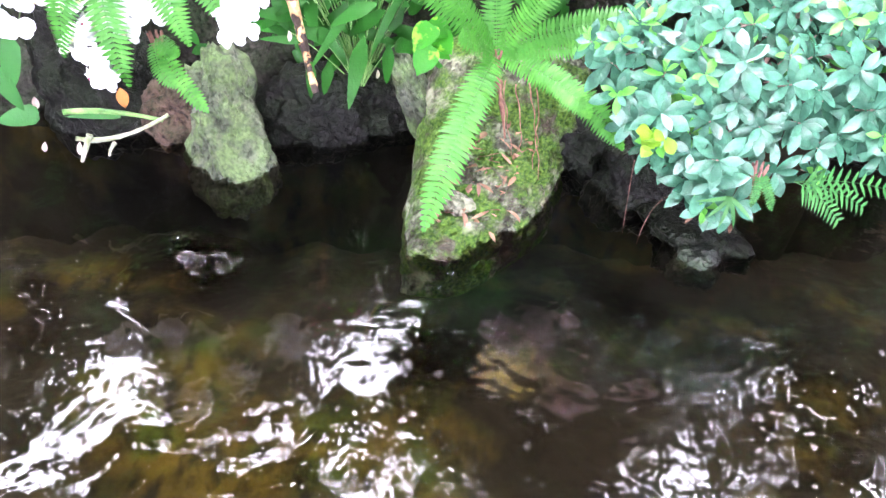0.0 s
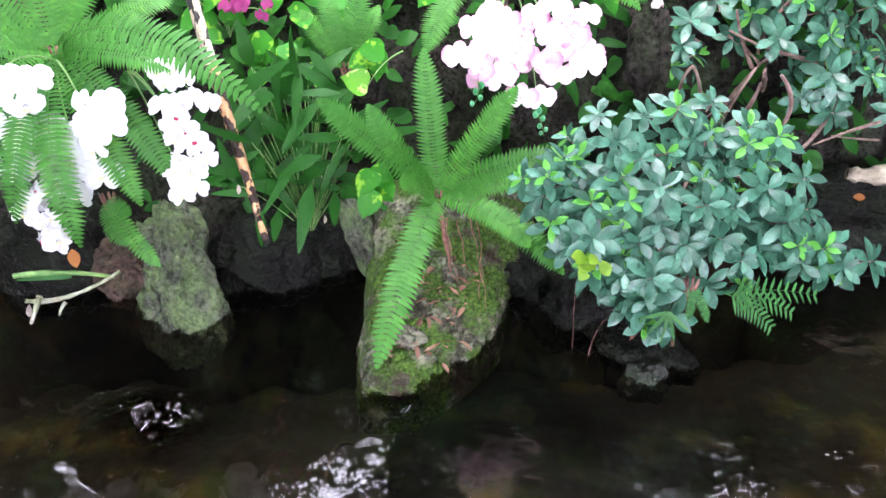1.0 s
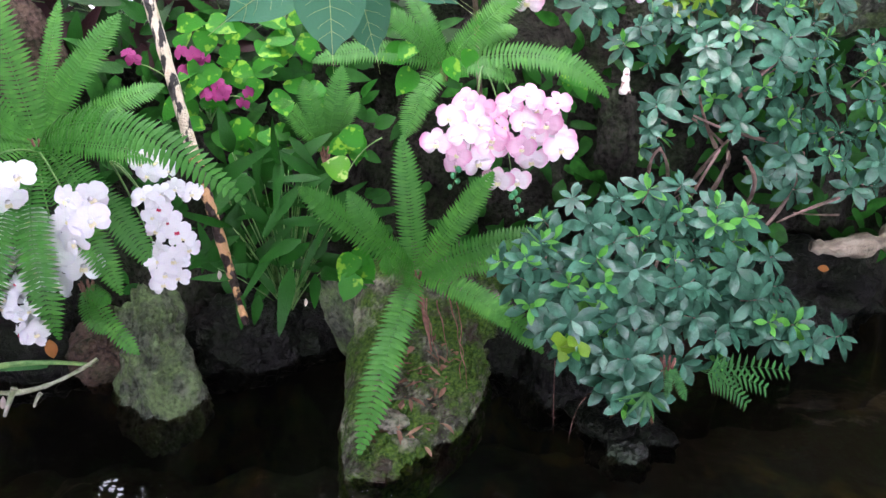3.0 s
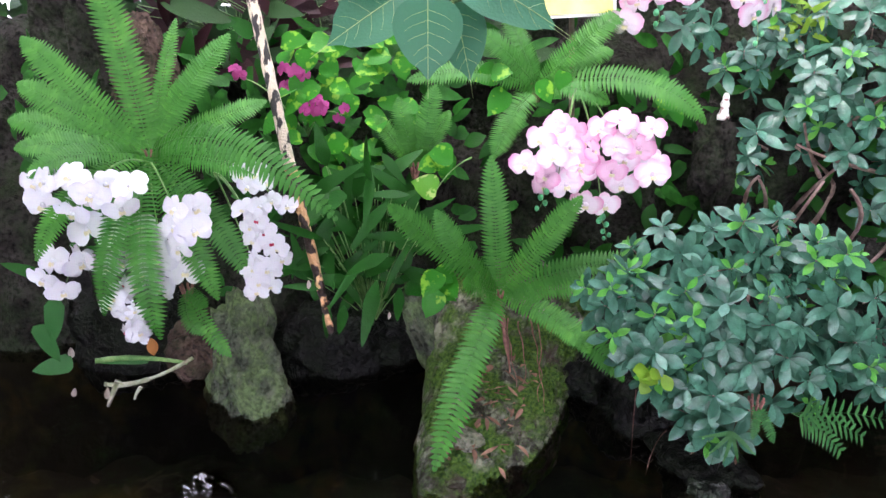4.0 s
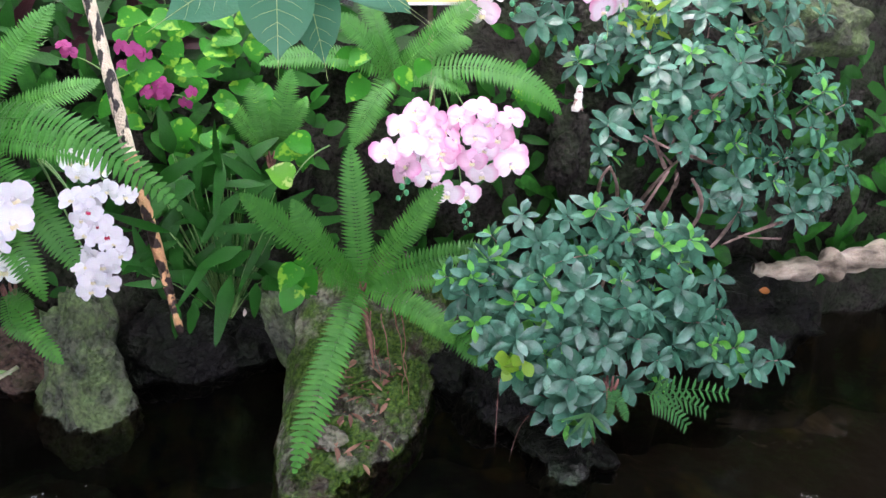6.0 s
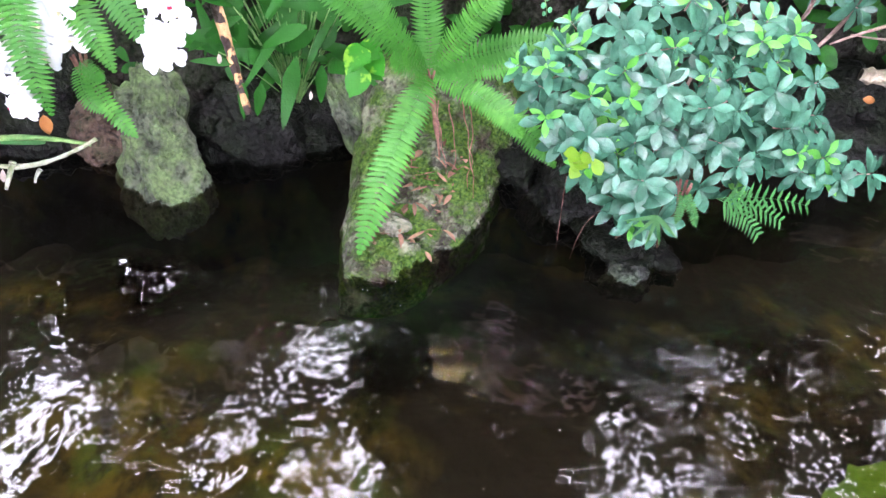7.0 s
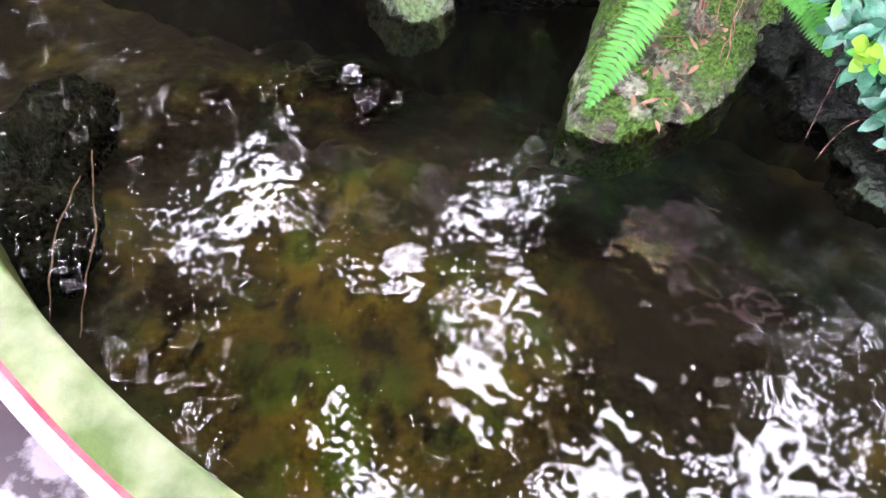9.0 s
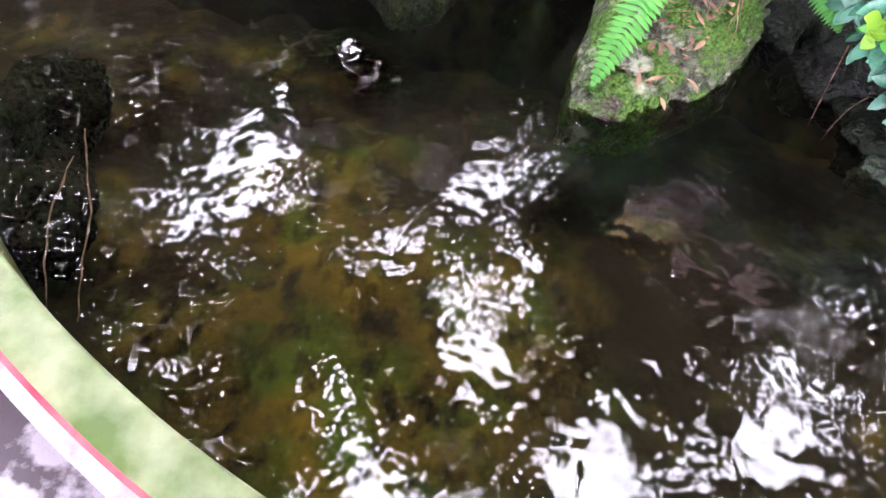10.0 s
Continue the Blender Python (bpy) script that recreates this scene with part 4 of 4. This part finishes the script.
leaves_thing("yellow_plant", "small yellowing plant below the upper flowers", "plant", (0.994, 2.100, 1.057),
             [(Vector((0.953, 2.050, 1.126)) + Vector((rnd.uniform(-0.06, 0.06), rnd.uniform(-0.03, 0.03), rnd.uniform(-0.1, 0.06))), (rnd.uniform(-1, 1), -0.5, rnd.uniform(-0.5, 0.8)), (0, -1, 0.7), 0.05, 0.018, 0.2) for _ in range(22)], YELLOW, "strap")
rnd = random.Random(10)
leaves_thing("spiky_plant", "tuft of narrow pale leaves hanging to the water", "plant", (0.646, 1.340, 0.208),
             [((0.646, 1.340, 0.208), (w, -0.3, -0.9 + abs(w)), (0, -1, 0.4), 0.085, 0.01, 0.2) for w in (-0.9, -0.5, -0.15, 0.2, 0.5)], FERN_DARK, "strap", stems=False)
leaves_thing("broad_leaf_plant", "broad green leaves beside the white flowers", "plant", (-1.05, 1.75, 0.25),
             [((-0.981, 1.500, 0.457), (-0.2, -0.1, -1), (0.5, -1, 0.3), 0.13, 0.045, 0.15), ((-1.003, 1.550, 0.251), (-1, -0.1, -0.2), (0, -1, 0.5), 0.12, 0.05, 0.1), ((-1.034, 1.500, 0.389), (0.2, 0, -1), (0, -1, 0.2), 0.12, 0.05, 0.1),
              ((-0.838, 1.620, 0.213), (-1, 0, 0.0), (0, -0.6, 0.8), 0.16, 0.02, 0.1)], FERN_DARK, "strap", stems=False)


# big heart-shaped leaves hanging from above
def heart_branch():
    hub = (-0.052, 1.600, 1.226)
    ob = thing("hanging_branch", "hanging branch with large drip-tipped heart-shaped leaves", "branch", hub)
    inv = Matrix.Translation(-Vector(hub))
    bm = bmesh.new()
    tube(bm, bezier(hub, (-0.089, 1.700, 1.387), (-0.113, 1.900, 1.630), 8), 0.004, 0.007, 6)
    bm.transform(inv)
    part("twig", bm, STEM, ob)
    for base, tip, wd, face in (((-0.117, 1.580, 1.163), (-0.252, 1.560, 1.081), 0.125, (-0.2, -0.8, 0.5)), ((-0.062, 1.540, 1.149), (-0.061, 1.500, 1.025), 0.115, (0.05, -0.9, 0.3)),
                                ((0.003, 1.560, 1.215), (0.170, 1.550, 1.126), 0.12, (0.2, -0.8, 0.5)), ((-0.008, 1.620, 1.138), (0.026, 1.600, 1.009), 0.1, (0.4, -0.8, 0.2)),
                                ((0.041, 1.600, 1.187), (0.187, 1.620, 1.107), 0.09, (0.5, -0.8, 0.3)), ((-0.139, 1.600, 1.218), (-0.253, 1.600, 1.273), 0.11, (-0.2, -0.8, 0.6)),
                                ((-0.010, 1.550, 1.276), (0.094, 1.550, 1.354), 0.12, (0.1, -0.7, 0.7)), ((-0.186, 1.640, 1.230), (-0.256, 1.660, 1.131), 0.11, (-0.4, -0.8, 0.3))):
        base, wd = Vector(base), 1.2 * wd
        d = 1.28 * (Vector(tip) - base)
        tip = base + d
        bm = bmesh.new()
        blade(bm, base, d, face, d.length, wd, "heart", 0.06, 0.12, 14)
        bm.transform(inv)
        leaf = part("leaf", bm, BIG_LEAF, ob)
        side = d.normalized().cross(Vector(face)).normalized()
        up = side.cross(d.normalized())
        bm = bmesh.new()
        tube(bm, bezier(hub, (Vector(hub) + base) / 2 + Vector((0, -0.01, 0.01)), base, 6), 0.0017, 0.0013, 5)
        tube(bm, [base + d * s + up * (0.0012 - 0.06 * d.length * s * s) for s in (0, 0.25, 0.5, 0.75, 1.0)] + [tip + d * 0.22 - up * 0.09 * d.length], 0.0012, 0.0004, 4)
        for s in (0.12, 0.25, 0.4, 0.55, 0.7):
            for k in (-1, 1):
                w = wd / 2 * (0.8 if s < 0.5 else 0.5)
                o = base + d * s + up * (0.001 - 0.06 * d.length * s * s)
                tube(bm, [o, o + side * k * w * 0.6 + d * 0.08 + up * (0.0012 + 0.075 * w), o + side * k * w * 0.9 + d * 0.15 + up * (0.0012 + 0.1 * w)], 0.0005, 0.0002, 3)
        bm.transform(inv)
        part("stalk", bm, VEIN, leaf, "pale yellow-green stalk and veins")


heart_branch()

# ---- stick, log, stems, roots, litter ----
stick = thing("leaning_stick", "leaning stick with flaking cream and grey bark", "stick", (-0.363, 1.750, 0.288))
inv = Matrix.Translation(-Vector(stick.location))
top, mid, low, foot = (Vector(q) for q in ((-0.587, 1.980, 1.326), (-0.472, 1.860, 0.764), (-0.427, 1.810, 0.553), (-0.355, 1.740, 0.240)))
bm = bmesh.new()
tube(bm, bezier(mid + (low - mid) * 0.3, (top + mid) / 2 + Vector((0.004, 0, 0)), top, 40), 0.0165, 0.0145, 12, 0, 0.12)
bm.transform(inv)
part("upper_stick", bm, POLE, stick, "flaking cream and dark bark")
bm = bmesh.new()
tube(bm, bezier(foot, low + Vector((0.006, 0, 0)), mid + (low - mid) * 0.29, 30), 0.011, 0.0162, 12, 0, 0.3)
bm.transform(inv)
part("lower_stick", bm, POLE_LOW, stick, "peeling orange brown bark")
bm = bmesh.new()
tube(bm, bezier((1.424, 1.950, 0.307), (1.557, 1.900, 0.293), (1.997, 2.000, 0.348), 24), 0.018, 0.05, 14, 0, 0.9)
solid("fallen_log", bm, LOG, "weathered pale log lying on the far bank", "log")
bm = bmesh.new()
tube(bm, bezier((-0.932, 1.550, 0.184), (-0.863, 1.600, 0.135), (-0.732, 1.660, 0.201), 16), 0.0075, 0.005, 8, 0, 0.5)
tube(bm, bezier((-0.894, 1.550, 0.195), (-0.911, 1.540, 0.159), (-0.923, 1.530, 0.128), 6), 0.009, 0.004, 7, 0, 0.5)
tube(bm, bezier((-0.840, 1.560, 0.170), (-0.852, 1.550, 0.160), (-0.859, 1.550, 0.137), 4), 0.006, 0.003, 7)
solid("cut_stem", bm, PALE_STEM, "pale cut plant stem hanging over the water", "stem")
bm = bmesh.new()
tube(bm, bezier((-0.944, 1.550, 0.255), (-0.855, 1.600, 0.248), (-0.750, 1.660, 0.184), 16), 0.008, 0.005, 8, 0, 0.3)
solid("green_stem", bm, STEM, "thick green plant stem above the water", "stem")
for k, (a, b, c) in enumerate((((0.153, 1.720, 0.302), (0.142, 1.660, 0.237), (0.177, 1.620, 0.134)), ((0.202, 1.740, 0.300), (0.246, 1.680, 0.223), (0.229, 1.600, 0.109)),
                               ((0.177, 1.720, 0.293), (0.199, 1.680, 0.206), (0.187, 1.620, 0.152)), ((0.235, 1.760, 0.271), (0.246, 1.660, 0.162), (0.240, 1.580, 0.089)))):
    bm = bmesh.new()
    path = [q + 0.014 * Vector((noise.noise(q * 18 + Vector((k, 0, 0))), 0, 0)) for q in bezier(a, b, c, 22)]
    tube(bm, path, 0.002, 0.0009, 5, 0, 0.6)
    solid("aerial_root", bm, ROOT, "thin reddish hanging root on the boulder", "root", group="hanging roots")
bm = bmesh.new()
tube(bm, bezier((0.124, 1.760, 0.309), (0.145, 1.700, 0.250), (0.153, 1.650, 0.170), 12), 0.012, 0.003, 8, 0, 0.9)
solid("fern_rootstock", bm, ROOT, "knotted brown rootstock under the fern", "root")
rnd = random.Random(31)
bpy.context.view_layer.update()
for k in range(64):
    y = rnd.uniform(1.43, 1.76)
    x = 0.03 + (y - 1.36) * 0.28 + rnd.uniform(-0.09, 0.1)
    hit, place, up, _ = boulder.ray_cast((x, y, 1.0), (0, 0, -1))
    if not hit:
        continue
    z = place.z + 0.006
    bm = bmesh.new()
    blade(bm, (0, 0, 0), (1, 0, 0.05), (0, 0.2, 1), rnd.uniform(0.018, 0.062), rnd.uniform(0.006, 0.02), "ellipse", rnd.uniform(-0.2, 0.4), 0.35, 5)
    ob = solid("dead_leaf", bm, DEAD, "curled brown fallen leaf", "leaf", group="fallen leaves")
    ob.matrix_world = pose(x, y, z, rnd.uniform(-20, 20), rnd.uniform(-20, 20), rnd.uniform(0, 360))
for x, y, z in ((0.63, 1.47, 0.065), (0.69, 1.52, 0.065), (0.72, 1.45, 0.06), (0.6, 1.54, 0.07)):
    bm = bmesh.new()
    blade(bm, (0, 0, 0), (1, 0, 0.05), (0, 0.2, 1), 0.035, 0.011, "ellipse", 0.2, 0.35, 5)
    ob = solid("dead_leaf", bm, DEAD, "curled brown fallen leaf", "leaf", group="fallen leaves")
    ob.matrix_world = pose(x, y, z, 10, 10, rnd.uniform(0, 360))

bm = bmesh.new()
tube(bm, bezier((-0.968, 2.150, 1.182), (-0.735, 2.000, 1.247), (-0.565, 1.960, 1.162), 16), 0.0012, 0.0012, 5)
solid("wire", bm, PALE_STEM, "thin pale wire tied to the leaning stick", "wire")

# ---- sign, figurine ----
tl, tr_, bl, br = (Vector(q) for q in ((0.182, 2.120, 1.283), (0.455, 2.120, 1.296), (0.218, 2.090, 1.074), (0.444, 2.090, 1.081)))
wide, high = 0.25, 0.215
sx, sz = (tr_ + br - tl - bl).normalized(), (tl + tr_ - bl - br).normalized()
sm = Matrix((sx, sz, sx.cross(sz))).transposed().to_4x4()
sm.translation = (tl + tr_ + bl + br) / 4
sign = thing("notice_board", "small yellow notice board with white border on the bank", "sign")
sign.matrix_world = sm


def box(w, h, d, z):
    b = bmesh.new()
    bmesh.ops.create_cube(b, size=1, matrix=Matrix.Translation((0, 0, z)) @ Matrix.Diagonal((w, h, d, 1)))
    bmesh.ops.bevel(b, geom=b.edges[:], offset=min(w, h, d) * 0.2, segments=2, affect="EDGES")
    return b


part("board", box(wide, high, 0.008, -0.006), SIGN_WHITE, sign, "white border", smooth=False)
part("printed_face", box(wide * 0.93, high * 0.92, 0.003, 0.0), SIGN_YELLOW, sign, "yellow printed face", smooth=False)
bm = bmesh.new()
tube(bm, [Vector((0, -high * 0.3, -0.016)), Vector((0, -high * 1.8, -0.02))], 0.008, 0.008, 8)
part("post", bm, TWIG, sign)
for words, y, size, ink in (("KHÔNG CHO CÁ ĂN", 0.022, 0.0245, INK_BLUE), ("CÁC LOẠI RAU, BÁNH", -0.018, 0.0225, INK_ORANGE), ("XIN CẢM O’N", -0.056, 0.022, INK_RED)):
    tx = bpy.data.curves.new("words", "FONT")
    tx.body, tx.size, tx.align_x, tx.extrude = words, size, "CENTER", 0.0004
    tx.offset = 0.0002
    tx.materials.append(ink)
    ob = new("text_line", tx)
    ob.parent = sign
    ob.location = (0.0 if size > 0.0222 else 0.04, y, 0.0022)
for x, y in ((-0.1, 0.083), (0.1, 0.083)):
    bm = bmesh.new()
    bmesh.ops.create_circle(bm, cap_ends=True, segments=16, radius=0.008, matrix=Matrix.Translation((x, y, 0.0022)))
    part("red_dot", bm, INK_RED, sign)
bm = bmesh.new()
prof = ((0.0, 0.0), (0.017, 0.001), (0.018, 0.012), (0.013, 0.02), (0.011, 0.035), (0.014, 0.045), (0.009, 0.055), (0.0095, 0.066), (0.006, 0.074), (0.0, 0.076))
prev = None
for r, z in prof:
    row = [bm.verts.new((r * math.cos(k * math.pi / 7), r * 0.8 * math.sin(k * math.pi / 7), z)) for k in range(14)]
    if prev:
        for k in range(14):
            bm.faces.new((prev[k], prev[(k + 1) % 14], row[(k + 1) % 14], row[k]))
    prev = row
fig = solid("figurine", bm, CERAMIC, "tiny painted ceramic garden figurine standing on a stone", "figurine")
fig.location = (0.755, 1.970, 0.809)
solid("figurine_stone", stone_bm(Vector(fig.location) + Vector((0, 0.02, -0.13)), (0.06, 0.06, 0.135), 4.2), CLIFF, "dark stone carrying the figurine", "stone")

# ---- dark plants at the top of the bank ----
rnd = random.Random(41)
specs = []
for _ in range(95):
    at = Vector((-0.75 + rnd.uniform(-0.5, 0.35), 2.35 + rnd.uniform(-0.1, 0.1), 1.0 + rnd.uniform(-0.15, 0.24)))
    specs.append((at, (rnd.uniform(-0.9, 0.9), -0.3, rnd.uniform(-0.3, 1)), (rnd.uniform(-0.5, 0.5), -1, 0.4), rnd.uniform(0.12, 0.26), rnd.uniform(0.03, 0.06), 0.3))
leaves_thing("maroon_plant", "dark maroon-leaved plant at the top of the bank", "plant", (-0.75, 2.45, 0.9), specs, MAROON, "ellipse")
specs = []
for _ in range(50):
    at = Vector((-0.4 + rnd.uniform(-0.7, 0.7), 2.3 + rnd.uniform(-0.1, 0.1), 1.0 + rnd.uniform(-0.1, 0.25)))
    specs.append((at, (rnd.uniform(-0.9, 0.9), -0.3, rnd.uniform(-0.4, 0.6)), (rnd.uniform(-0.5, 0.5), -1, 0.4), rnd.uniform(0.15, 0.28), rnd.uniform(0.05, 0.08), 0.3))
leaves_thing("broad_leaf_plant", "dark green broad-leaved plant at the top of the bank", "plant", (-0.45, 2.45, 0.9), specs, CANOPY, "ellipse")
# undergrowth that fills the bank between the plants
rnd = random.Random(71)
bm = bmesh.new()
for _ in range(1100):
    x, z = rnd.uniform(-1.4, 2.4), rnd.uniform(0.22, 1.45)
    if z > 1.05:
        continue
    y = 2.02 + 0.2 * z + 0.1 * max(0, x - 0.9) + rnd.uniform(-0.08, 0.06)
    blade(bm, (x, y, z), (rnd.uniform(-1, 1), -0.3, rnd.uniform(-1, 0.6)), (rnd.uniform(-0.6, 0.6), -1, rnd.uniform(0, 0.8)), rnd.uniform(0.05, 0.13), rnd.uniform(0.025, 0.05), rnd.choice(("ellipse", "heart", "strap")), 0.25, 0.2, 5)
solid("undergrowth", bm, STRAP, "dark green mixed undergrowth covering the bank", "undergrowth", "stuff")
# things in the water near the kerb
solid("algae_stone", stone_bm((1.2, 0.6, -0.09), (0.32, 0.26, 0.085), 3.3, 0.2), ALGAE, "flat stone under bright green algae at the water's surface", "stone")
for pts, r in ((((-1.09, 0.86, -0.02), (-1.02, 0.66, 0.004), (-0.897, 0.5, -0.01)), 0.0022), (((-1.12, 0.95, -0.03), (-0.94, 0.72, 0.004), (-0.83, 0.49, -0.01)), 0.002)):
    bm = bmesh.new()
    path = [q + 0.012 * Vector((noise.noise(q * 14), noise.noise(q * 14 + Vector((3, 0, 0))), 0)) for q in bezier(*pts, 30)]
    tube(bm, path, r, r * 0.6, 6, 0, 0.8)
    solid("pale_root", bm, TWIG, "thin pale root trailing in the water by the kerb", "root", group="trailing roots")
for c, r, seed in (((-1.5, 1.14, -0.29), (0.12, 0.22, 0.13), 5.2), ((-1.3, 0.86, -0.3), (0.11, 0.17, 0.12), 7.4)):
    solid("sunken_stone", stone_bm(c, r, seed), CLIFF, "dark brown stone under the water by the kerb", "stone", group="sunken stones")
bm = bmesh.new()
tube(bm, bezier((-0.15, 1.62, -0.4), (-0.22, 1.5, -0.25), (-0.2, 1.2, -0.32), 14), 0.006, 0.004, 6, 0, 0.4)
solid("sunken_root", bm, RED_STONE, "thin root sunk in the water", "root")
for pts in (((0.5, 1.63, 0.13), (0.48, 1.56, 0.09), (0.47, 1.5, -0.02)), ((0.56, 1.52, 0.08), (0.52, 1.5, 0.06), (0.5, 1.46, -0.02))):
    bm = bmesh.new()
    tube(bm, bezier(*pts, 12), 0.0016, 0.001, 5, 0, 0.6)
    solid("aerial_root", bm, ROOT, "thin reddish root hanging into the water", "root", group="hanging roots")

for nm, lab, at, way, ln, wd, mt in (
        ("dead_leaf", "curled orange fallen leaf on the stones", (-0.79, 1.56, 0.32), (0.2, -0.4, -0.6), 0.05, 0.028, ORANGE_LEAF),
        ("dead_leaf", "small yellow-brown leaf on the dark stone", (1.45, 1.93, 0.236), (0.8, -0.5, 0.1), 0.04, 0.024, ORANGE_LEAF),
        ("fallen_petal", "withered white petal caught on the leaves", (-1.007, 1.56, 0.29), (0.1, -0.3, -0.9), 0.035, 0.016, DEAD_PETAL),
        ("fallen_petal", "withered white petal hanging over the water", (-1.02, 1.56, 0.165), (-0.2, -0.3, -0.9), 0.035, 0.014, DEAD_PETAL),
        ("fallen_petal", "withered white petal on the cut stem", (-0.925, 1.55, 0.175), (-0.1, -0.3, -0.9), 0.045, 0.014, DEAD_PETAL),
        ("fallen_petal", "pale petal caught beside the leaning stick", (-0.404, 1.72, 0.415), (0.1, -0.3, -0.9), 0.03, 0.012, DEAD_PETAL),
        ("fallen_petal", "pale petal hanging from the narrow leaves", (-0.185, 1.72, 0.32), (0.1, -0.3, -0.9), 0.028, 0.01, DEAD_PETAL)):
    bm = bmesh.new()
    blade(bm, at, way, (0.5, -1, 0.4), ln, wd, "ellipse", 0.45, 0.5, 7)
    solid(nm, bm, mt, lab, "leaf" if nm == "dead_leaf" else "petal", group="fallen leaves")

# moss cushions on the boulder
rnd = random.Random(77)
bm = bmesh.new()
for _ in range(26000):
    x, y = rnd.uniform(-0.14, 0.36), rnd.uniform(1.33, 1.85)
    bare = 0.45 * max(0.0, 1 - abs(x - 0.09 - 0.3 * (y - 1.6)) / 0.09) * min(1.0, max(0.0, (y - 1.45) / 0.12))
    if noise.noise(Vector((x * 9, y * 9, 2.0))) + 0.6 * noise.noise(Vector((x * 34, y * 34, 7.0))) < bare - 0.25:
        continue
    hit, place, up, _ = boulder.ray_cast((x, y, 1.0), (0, 0, -1))
    if hit and place.z > 0.006:
        blade(bm, place - up * 0.001, up + Vector((rnd.uniform(-1.1, 1.1), rnd.uniform(-1.1, 1.1), 0.1)), (rnd.uniform(-1, 1), rnd.uniform(-1, 1), 0.4), rnd.uniform(0.003, 0.0065), 0.003, "ellipse", 0.2, 0.2, 2)
solid("moss", bm, MOSS, "short green moss growing on the boulder", "moss", "stuff")

# ---- trees that shade the pond and show in the water ----
GAPS = [((-1.5, 2.25), (-0.9, 1.8), 0.3, 0.5), ((-3.0, 3.1), (-2.6, 4.0), 0.38, 0.0), ((0.5, 1.98), (1.6, 2.25), 0.22, 0.0), ((-2.6, 4.0), (-2.5, 5.6), 0.44, 0.0), ((-1.35, 3.3), (-0.75, 4.25), 0.33, 0.0), ((-0.75, 4.25), (-0.35, 5.7), 0.42, 0.0), ((0.0, 1.8), (1.9, 2.4), 0.32, 0.5), ((-0.6, 3.1), (-0.4, 2.4), 0.2, 0.0), ((-0.45, 3.1), (0.5, 2.0), 0.55, 0.5), ((1.3, 2.9), (3.3, 5.0), 0.34, 0.5),
        ((1.2, 4.65), (1.4, 4.85), 0.18, 0.0), ((0.6, 2.0), (3.4, 3.2), 0.36, 0.5), ((-0.5, 1.7), (1.7, 2.0), 0.5, 0.5), ((-0.1, 2.3), (2.2, 2.7), 0.4, 0.5)]


def leafiness(x, y):
    for (ax, ay), (bx, by), r, keep in GAPS:
        s = max(0.0, min(1.0, ((x - ax) * (bx - ax) + (y - ay) * (by - ay)) / ((bx - ax) ** 2 + (by - ay) ** 2)))
        if math.hypot(x - ax - s * (bx - ax), y - ay - s * (by - ay)) < r * (1 + 0.5 * noise.noise(Vector((x * 2.2, y * 2.2, 0)))):
            return keep and (1.0 if noise.noise(Vector((x * 2.6, y * 2.6, 5.0))) + 0.5 * noise.noise(Vector((x * 7, y * 7, 1.0))) > 0.02 else 0.0)
    return 1.0


def tree(x, y, crown, count, seed):
    """crown: x from, x to, y from, y to of the spreading crown, 3.1 to 4 m up."""
    rnd = random.Random(seed)
    ob = thing("tree", "spreading garden tree with small dark leaves", "tree", (x, y, -0.05), "trees")
    bm = bmesh.new()
    tube(bm, bezier((0, 0, 0), (0.1, 0, 1.6), (0, -0.1, 3.2), 12), 0.16, 0.1, 12, 0, 0.2)
    for k in range(9):
        e = Vector((rnd.uniform(crown[0], crown[1]) - x, rnd.uniform(crown[2], crown[3]) - y, rnd.uniform(3.5, 4.0)))
        tube(bm, bezier((0, -0.1, rnd.uniform(2.2, 3.1)), e * 0.5 + Vector((0, 0, 1.6)), e, 10), 0.05, 0.012, 7, 0, 0.2)
    part("trunk", bm, TRUNK, ob, "grey brown trunk and limbs")
    bm = bmesh.new()
    made = 0
    while made < count:
        px, py = rnd.uniform(crown[0], crown[1]), rnd.uniform(crown[2], crown[3])
        if rnd.random() > leafiness(px, py):
            continue
        q = Vector((px - x, py - y, 3.55 + rnd.uniform(-0.35, 0.4)))
        blade(bm, q, (rnd.uniform(-1, 1), rnd.uniform(-1, 1), rnd.uniform(-0.5, 0.3)), (rnd.uniform(-0.5, 0.5), rnd.uniform(-0.5, 0.5), 1), rnd.uniform(0.2, 0.32), rnd.uniform(0.12, 0.17), "ellipse", 0.2, 0.2, 3)
        made += 1
    part("crown", bm, CANOPY, ob, "dark green leafy crown")


tree(-4.2, 6.2, (-8.0, -1.15, 1.05, 9.0), 10200, 51)
tree(0.4, 7.0, (-1.8, 1.6, 1.5, 9.0), 5200, 52)
tree(4.4, 6.4, (0.9, 7.8, 1.05, 9.0), 9600, 53)
bm = bmesh.new()
rnd = random.Random(60)
for _ in range(5200):
    x = rnd.uniform(-11, 11)
    blade(bm, (x, 9.0 + rnd.uniform(-0.5, 0.5) - 0.03 * x * x, rnd.uniform(-0.05, 3.3)), (rnd.uniform(-1, 1), -0.4, rnd.uniform(-1, 1)), (rnd.uniform(-0.5, 0.5), -1, 0.6), rnd.uniform(0.2, 0.36), rnd.uniform(0.12, 0.2), "ellipse", 0.2, 0.2, 3)
solid("hedge", bm, CANOPY, "tall dark green hedge far behind the bank", "hedge", "stuff")
